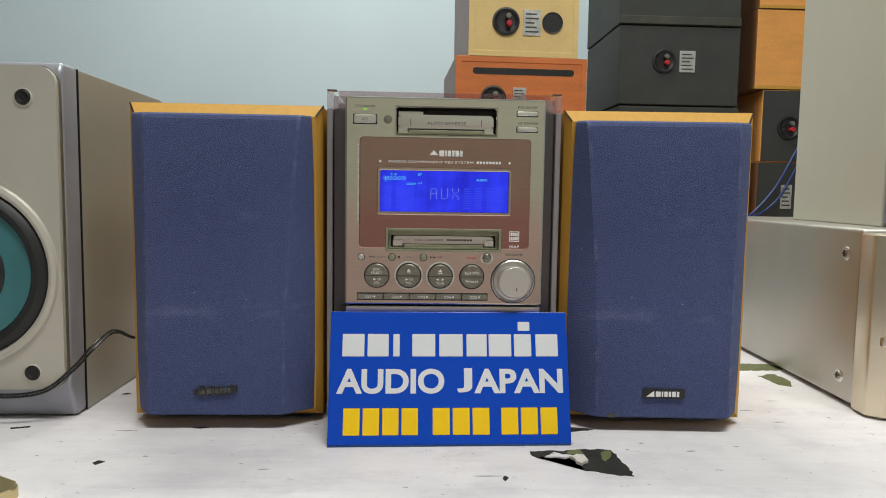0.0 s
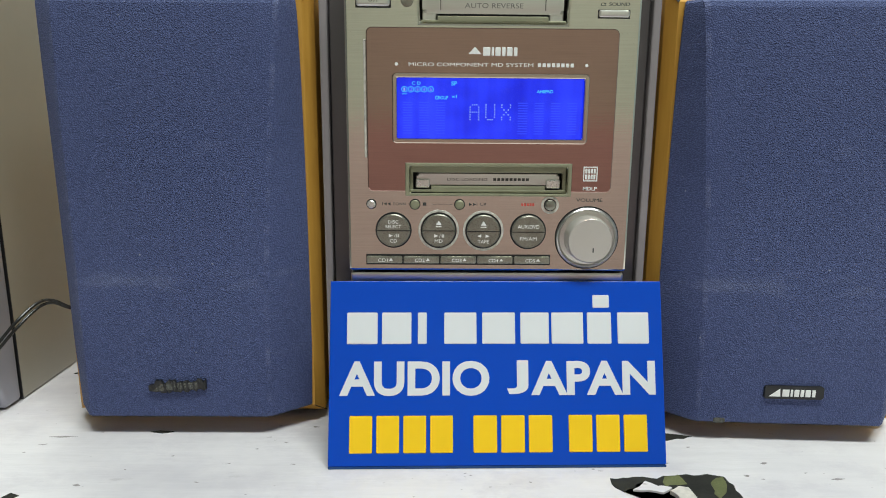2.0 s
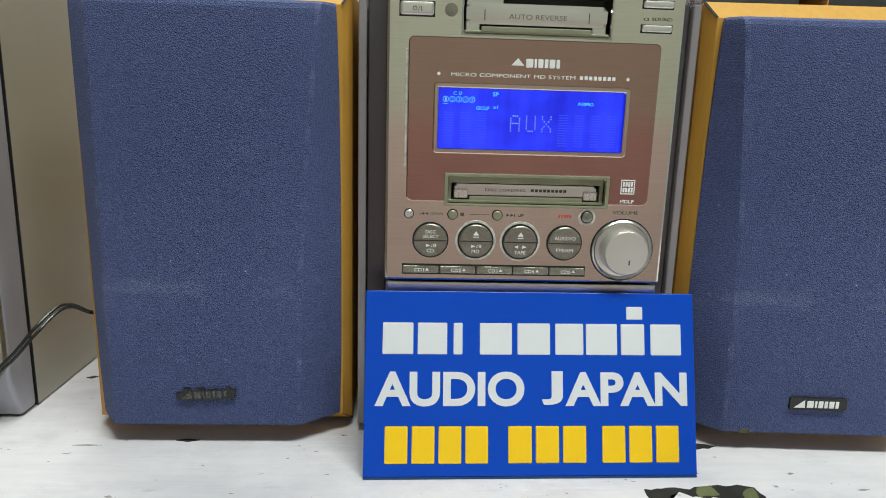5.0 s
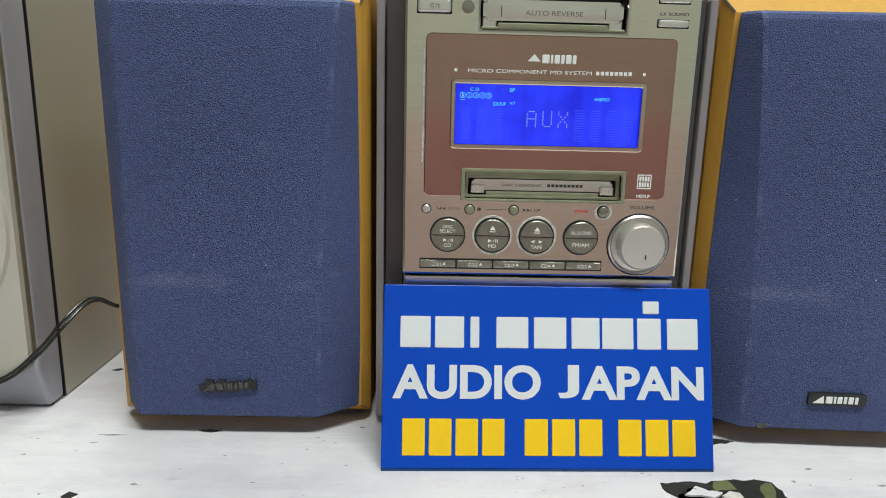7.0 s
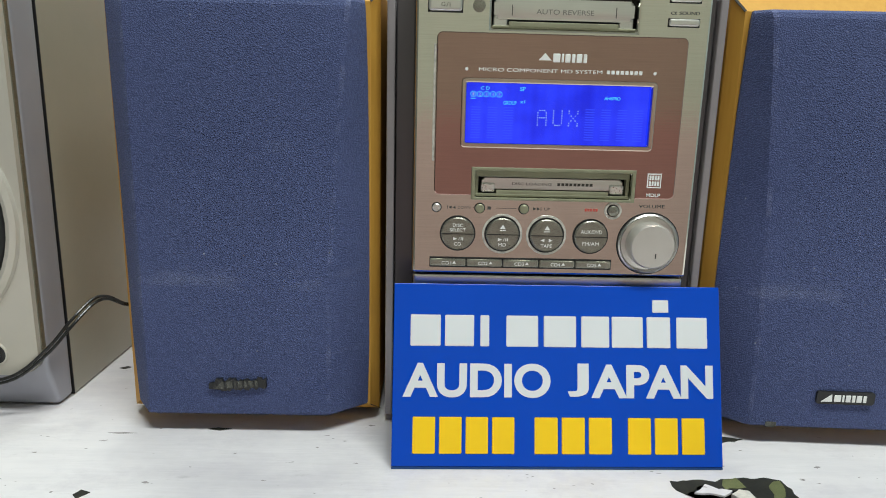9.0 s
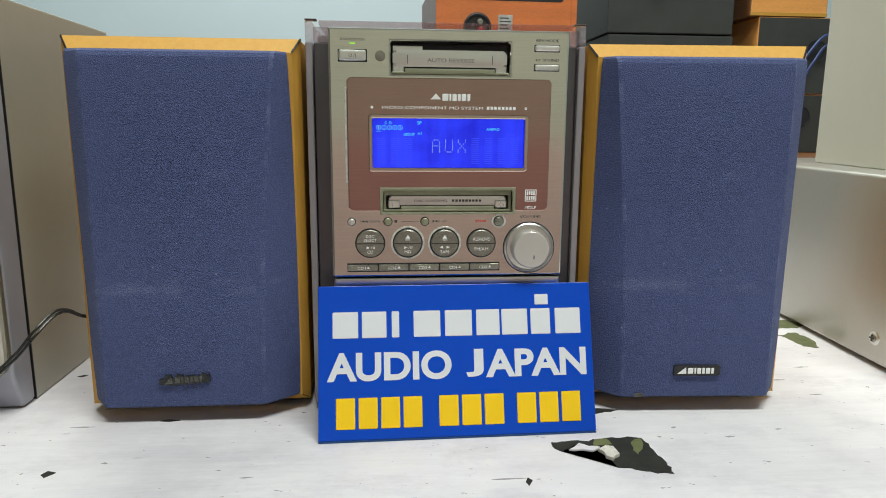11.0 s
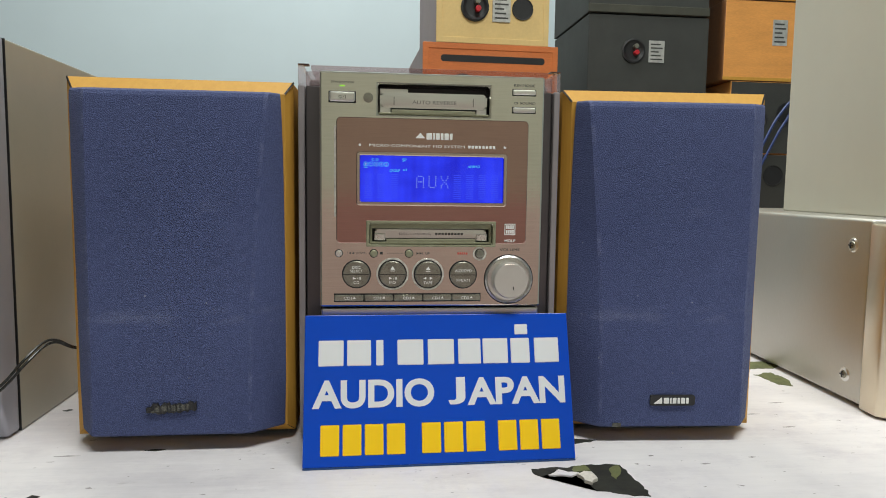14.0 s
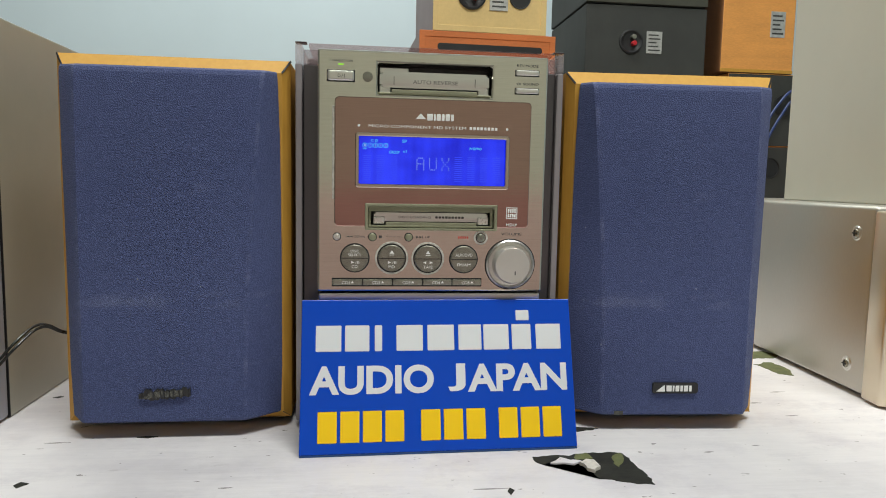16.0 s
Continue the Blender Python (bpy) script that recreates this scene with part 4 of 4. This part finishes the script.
door = part("disc_door", rounded(-0.0372, 0.0358, 0.1362, 0.1418, 0.0012, 0.0030, 0.0085, 0.0012), STEEL, unit, "silver disc door", smooth=True)
for x0, x1 in ((-0.0377, -0.0305), (0.0290, 0.0363)):
    part("door_clip", box(x0, x1, 0.0016, 0.0078, 0.1346, 0.1392, 0.0007), BRIGHT, door, "bright silver clip")
lettering("DISC LOADING", -0.0215, -0.0010, 0.1383, 0.1397, 0.0030, DARKPRINT, door)
for k in range(9):
    part("text_bar", box(0.0020 + k * 0.0021, 0.0035 + k * 0.0021, 0.0027, 0.0031, 0.1383, 0.1397), DARKPRINT, door)

# keys
part("power_key", box(-0.0662, -0.0500, -0.0022, 0.0004, 0.2222, 0.2284, 0.0013, 3), KEYMETAL, unit, "bright silver power key")
part("key_gap", box(-0.0666, -0.0495, -0.0003, 0.0002, 0.2216, 0.2288), BLACK, unit)
lettering("/I", -0.0578, -0.0558, 0.2240, 0.2262, -0.0020, DARKPRINT, unit)
part("power_mark", lathe(-0.0592, 0.2251, [(0.0010, -0.0019), (0.0010, -0.0022), (0.0007, -0.0022), (0.0007, -0.0019)], 20), DARKPRINT, unit)
part("standby_lamp", box(-0.0597, -0.0565, -0.0004, 0.0003, 0.2318, 0.2326), GREENLED, unit, "small lit green lamp")
part("remote_sensor", lathe(-0.0418, 0.2252, [(0.0031, 0.0), (0.0031, -0.0004), (0.0026, -0.0005), (0.0010, -0.0007)], 28), DARKGREY, unit, "round dark remote sensor", smooth=True)
for z in (0.2290, 0.2178):
    part("mode_key", box(0.0510, 0.0660, -0.0018, 0.0004, z + 0.0004, z + 0.0037, 0.0010, 3), KEYMETAL, unit, "bright silver key")
    part("key_gap", box(0.0507, 0.0663, -0.0003, 0.0002, z - 0.0001, z + 0.0040), BLACK, unit)
for txt, x0, x1, z0, z1 in (("STANDBY/ON", -0.0650, -0.0510, 0.2338, 0.2352), ("REV.MODE", 0.0518, 0.0656, 0.2348, 0.2365), ("SOUND", 0.0560, 0.0660, 0.2236, 0.2252), ("\u03b1", 0.0518, 0.0546, 0.2236, 0.2254), ("VOLUME", 0.0445, 0.0580, 0.1282, 0.1300), ("DOWN", -0.0492, -0.0428, 0.1258, 0.1273), ("UP", -0.0045, -0.0016, 0.1258, 0.1273)):
    lettering(txt, x0, x1, z0, z1, 0.0, DARKPRINT, unit)


def triangle(x, z, w, h, turn, y, mat, parent, name="arrow_mark"):
    b = bmesh.new()
    bmesh.ops.create_circle(b, cap_ends=True, segments=3, radius=0.5, matrix=pose(x, y, z, 90, 0, 0) @ Matrix.Diagonal((w, h, 1, 1)) @ Matrix.Rotation(radians(turn), 4, "Z"))
    ext = bmesh.ops.extrude_face_region(b, geom=list(b.faces))
    for v in ext["geom"]:
        if isinstance(v, bmesh.types.BMVert):
            v.co.y -= 0.0002
    return part(name, b, mat, parent)


for x, t in ((-0.0530, 90), (-0.0510, 90), (-0.0098, -90), (-0.0078, -90)):
    triangle(x, 0.1265, 0.0022, 0.0018, t, 0.0, DARKPRINT, unit)
for x0, x1, z0, z1 in ((-0.0547, -0.0544, 0.1257, 0.1274), (-0.0064, -0.0061, 0.1257, 0.1274), (-0.0416, -0.0404, 0.1264, 0.1266), (-0.0340, -0.0322, 0.1257, 0.1273), (-0.0295, -0.0190, 0.1264, 0.1266)):
    part("key_mark", box(x0, x1, -0.0002, 0.0001, z0, z1), DARKPRINT, unit)
for k in range(5):
    part("text_bar", box(0.0165 + k * 0.0014, 0.0175 + k * 0.0014, -0.0002, 0.0001, 0.1258, 0.1272), REDPRINT, unit, "small red text bar")
for x, r, mat in ((-0.0602, 0.0021, BRIGHT), (-0.0380, 0.0023, OLIVEGREY), (-0.0152, 0.0023, OLIVEGREY), (0.0312, 0.0027, DARKGREY)):
    part("small_key", lathe(x, 0.1264, [(r, 0.0002), (r, -0.0014), (r * 0.8, -0.0018), (r * 0.2, -0.0019)], 24), mat, unit, "", smooth=True)
    part("key_gap", lathe(x, 0.1264, [(r + 0.0005, 0.0001), (r + 0.0005, -0.0003), (r, -0.0003), (r, 0.0001)], 24), BLACK, unit)
    if r > 0.0026:
        part("worn_ring", lathe(x, 0.1264, [(0.0046, 0.0001), (0.0045, -0.0004), (0.0034, -0.0004), (0.0034, 0.0001)], 28), PALESCUFF, unit, "pale worn ring")


def round_key(x, z, worn, upper, lower):
    key = part("round_key", lathe(x, z, [(0.0085, 0.0002), (0.0085, -0.0016), (0.0080, -0.0021), (0.0010, -0.0022)], 40), DARKGREY, unit, "round dark grey key in two halves", smooth=True)
    part("key_gap", lathe(x, z, [(0.0093, 0.0001), (0.0093, -0.0005), (0.0085, -0.0005), (0.0085, 0.0001)], 40), BLACK, key)
    part("split_line", box(x - 0.0083, x + 0.0083, -0.0024, -0.0018, z - 0.0002, z + 0.0002), BLACK, key)
    if worn:
        part("worn_ring", lathe(x, z, [(0.0106, 0.0001), (0.0104, -0.0003), (0.0094, -0.0003), (0.0094, 0.0001)], 40), PALESCUFF, key, "pale worn ring")
    y = -0.0021
    for txt, x0, x1, z0, z1 in upper + lower:
        if txt == "eject":
            triangle(x, z + 0.0038, 0.0034, 0.0030, 0, y, WHITE, key)
            part("key_mark", box(x - 0.0015, x + 0.0015, y - 0.0003, y, z + 0.0020, z + 0.0024), WHITE, key)
        elif txt == "play":
            triangle(x - 0.0016, z - 0.0026, 0.0028, 0.0020, -90, y, WHITE, key)
            lettering("/", x + 0.0003, x + 0.0011, z - 0.0034, z - 0.0018, y, WHITE, key)
            for d in (0.0016, 0.0024):
                part("key_mark", box(x + d, x + d + 0.0004, y - 0.0003, y, z - 0.0034, z - 0.0018), WHITE, key)
        elif txt == "both":
            triangle(x - 0.0018, z - 0.0024, 0.0028, 0.0020, 90, y, WHITE, key)
            triangle(x + 0.0018, z - 0.0024, 0.0028, 0.0020, -90, y, WHITE, key)
        else:
            lettering(txt, x + x0, x + x1, z + z0, z + z1, y, WHITE, key)


round_key(-0.0490, 0.1130, False, [("DISC", -0.0026, 0.0026, 0.0037, 0.0054), ("SELECT", -0.0040, 0.0040, 0.0013, 0.0030)], [("play", 0, 0, 0, 0), ("CD", -0.0018, 0.0018, -0.0062, -0.0043)])
round_key(-0.0258, 0.1130, True, [("eject", 0, 0, 0, 0)], [("play", 0, 0, 0, 0), ("MD", -0.0020, 0.0020, -0.0062, -0.0043)])
round_key(-0.0028, 0.1128, True, [("eject", 0, 0, 0, 0)], [("both", 0, 0, 0, 0), ("TAPE", -0.0029, 0.0029, -0.0062, -0.0043)])
round_key(0.0203, 0.1126, False, [("AUX/DVD", -0.0055, 0.0055, 0.0018, 0.0038)], [("FM/AM", -0.0043, 0.0043, -0.0045, -0.0025)])
part("key_trough", box(-0.0633, 0.0323, -0.0004, 0.0002, 0.0948, 0.1003), BLACK, unit, "black trough of the disc keys")
for k in range(5):
    x0 = -0.0630 + k * 0.01906
    key = part("disc_key", box(x0, x0 + 0.0186, -0.0018, 0.0, 0.0957, 0.0995, 0.0007), DARKGREY, unit, "narrow dark grey disc key")
    lettering("CD%d" % (k + 1), x0 + 0.0060, x0 + 0.0110, 0.0966, 0.0984, -0.0018, WHITE, key)
    triangle(x0 + 0.0126, 0.0976, 0.0022, 0.0020, 0, -0.0018, WHITE, key)

# volume knob
kx, kz = 0.0508, 0.1094
knob = part("volume_knob", lathe(kx, kz, [(0.0119, -0.0006), (0.0118, -0.0060), (0.0116, -0.0080), (0.0109, -0.0090), (0.0010, -0.0093)], 56), KNOB, unit, "silver volume knob", smooth=True)
part("knob_ring", lathe(kx, kz, [(0.0160, 0.0001), (0.0158, -0.0013), (0.0151, -0.0019), (0.0144, -0.0013), (0.0140, -0.0002)], 56), SILVER, knob, "raised silver ring", smooth=True)
part("knob_dish", lathe(kx, kz, [(0.0141, -0.0003), (0.0130, -0.0004), (0.0118, -0.0005), (0.0118, 0.0004)], 56), SILVER, knob, "shallow silver dish", smooth=True)
part("ring_groove", lathe(kx, kz, [(0.0166, 0.0001), (0.0165, -0.0003), (0.0160, -0.0003), (0.0160, 0.0001)], 56), BLACK, knob)
b = box(-0.0003, 0.0003, -0.0096, -0.0090, -0.0014, 0.0010, 0.0001, 1)
bmesh.ops.translate(b, vec=(kx + 0.0016, 0, kz - 0.0045), verts=b.verts)
part("knob_mark", b, DARKPRINT, knob, "small dark scratch")

# panel print
lettering("MICRO COMPONENT MD SYSTEM", -0.0410, 0.0200, 0.1946, 0.1964, -0.0012, WHITE, unit, 0.0, label="fine white print")
for k in range(8):
    part("text_bar", box(0.0222 + k * 0.0023, 0.0238 + k * 0.0023, -0.0014, -0.0011, 0.1946, 0.1964), WHITE, unit)
for x in (-0.0470, 0.0462):
    part("print_dot", rod(x, 0.1955, -0.0014, -0.0011, 0.0008, seg=16), WHITE, unit)
triangle(-0.0087, 0.2016, 0.0074, 0.0046, 0, -0.0012, WHITE, unit, "emblem")
x = -0.0048
for w, h in ((0.0036, 0.0042), (0.0012, 0.0042), (0.0026, 0.0042), (0.0018, 0.0042), (0.0028, 0.0042), (0.0018, 0.0042)):
    part("letter_bar", box(x, x + w, -0.0016, -0.0011, 0.1996, 0.1996 + h, 0.0003, 1), WHITE, unit)
    x += w + 0.0006
part("logo_frame", holed(0.0472, 0.0544, 0.1388, 0.1462, [(0.0477, 0.0539, 0.1393, 0.1457)], -0.0015, -0.0011), WHITE, unit, "white square logo outline")
for k in range(4):
    for z in (0.1398, 0.1428):
        part("logo_bar", box(0.0482 + k * 0.0014, 0.0492 + k * 0.0014, -0.0015, -0.0011, z, z + 0.0024), WHITE, unit)
lettering("MDLP", 0.0474, 0.0545, 0.1342, 0.1360, -0.0012, WHITE, unit, 0.015)

# ---- the blue sign ----
SW, SH = 0.1712, 0.0945
sign = thing("sign", pose(0.0048, 0.5068, TABLE, -17.8, 0, 0.8), "blue acrylic shop sign leaning on the hi-fi", "sign")
part("panel", box(-SW / 2, SW / 2, 0.0002, 0.0030, 0.0016, SH, 0.0004), SIGNBLUE, sign, "glossy blue acrylic face")
part("lower_edge", box(-SW / 2, SW / 2, 0.0003, 0.0030, 0.0002, 0.0015, 0.0003), SIGNEDGE, sign, "dark blue cut edge")


def on_sign(u):
    return (u - 0.5) * SW


def sign_bar(u0, u1, v0, v1, mat):
    part("letter_bar", box(on_sign(u0), on_sign(u1), -0.0001, 0.0004, SH * (1 - v1), SH * (1 - v0), 0.0004, 1), mat, sign)


for u0, u1 in ((0.051, 0.142), (0.155, 0.243), (0.262, 0.289), (0.341, 0.438), (0.455, 0.554), (0.570, 0.656), (0.664, 0.760), (0.772, 0.845), (0.864, 0.959)):
    sign_bar(u0, u1, 0.170, 0.340, SIGNWHITE)
sign_bar(0.790, 0.840, 0.075, 0.145, SIGNWHITE)
lettering("AUDIO", on_sign(0.030), on_sign(0.4756), SH * (1 - 0.606), SH * (1 - 0.430), 0.0002, SIGNWHITE, sign, 0.034, thick=0.0003)
lettering("J", on_sign(0.528), on_sign(0.592), SH * (1 - 0.608), SH * (1 - 0.428), 0.0002, SIGNWHITE, sign, 0.034, thick=0.0003, full=True)
lettering("APAN", on_sign(0.600), on_sign(0.974), SH * (1 - 0.606), SH * (1 - 0.430), 0.0002, SIGNWHITE, sign, 0.034, thick=0.0003)
for u0, u1, k in ((0.0616, 0.3685, 4), (0.427, 0.6635, 3), (0.7105, 0.947, 3)):
    step = (u1 - u0 + 0.010) / k
    for i in range(k):
        sign_bar(u0 + i * step, u0 + (i + 1) * step - 0.012, 0.720, 0.915, YELLOW)
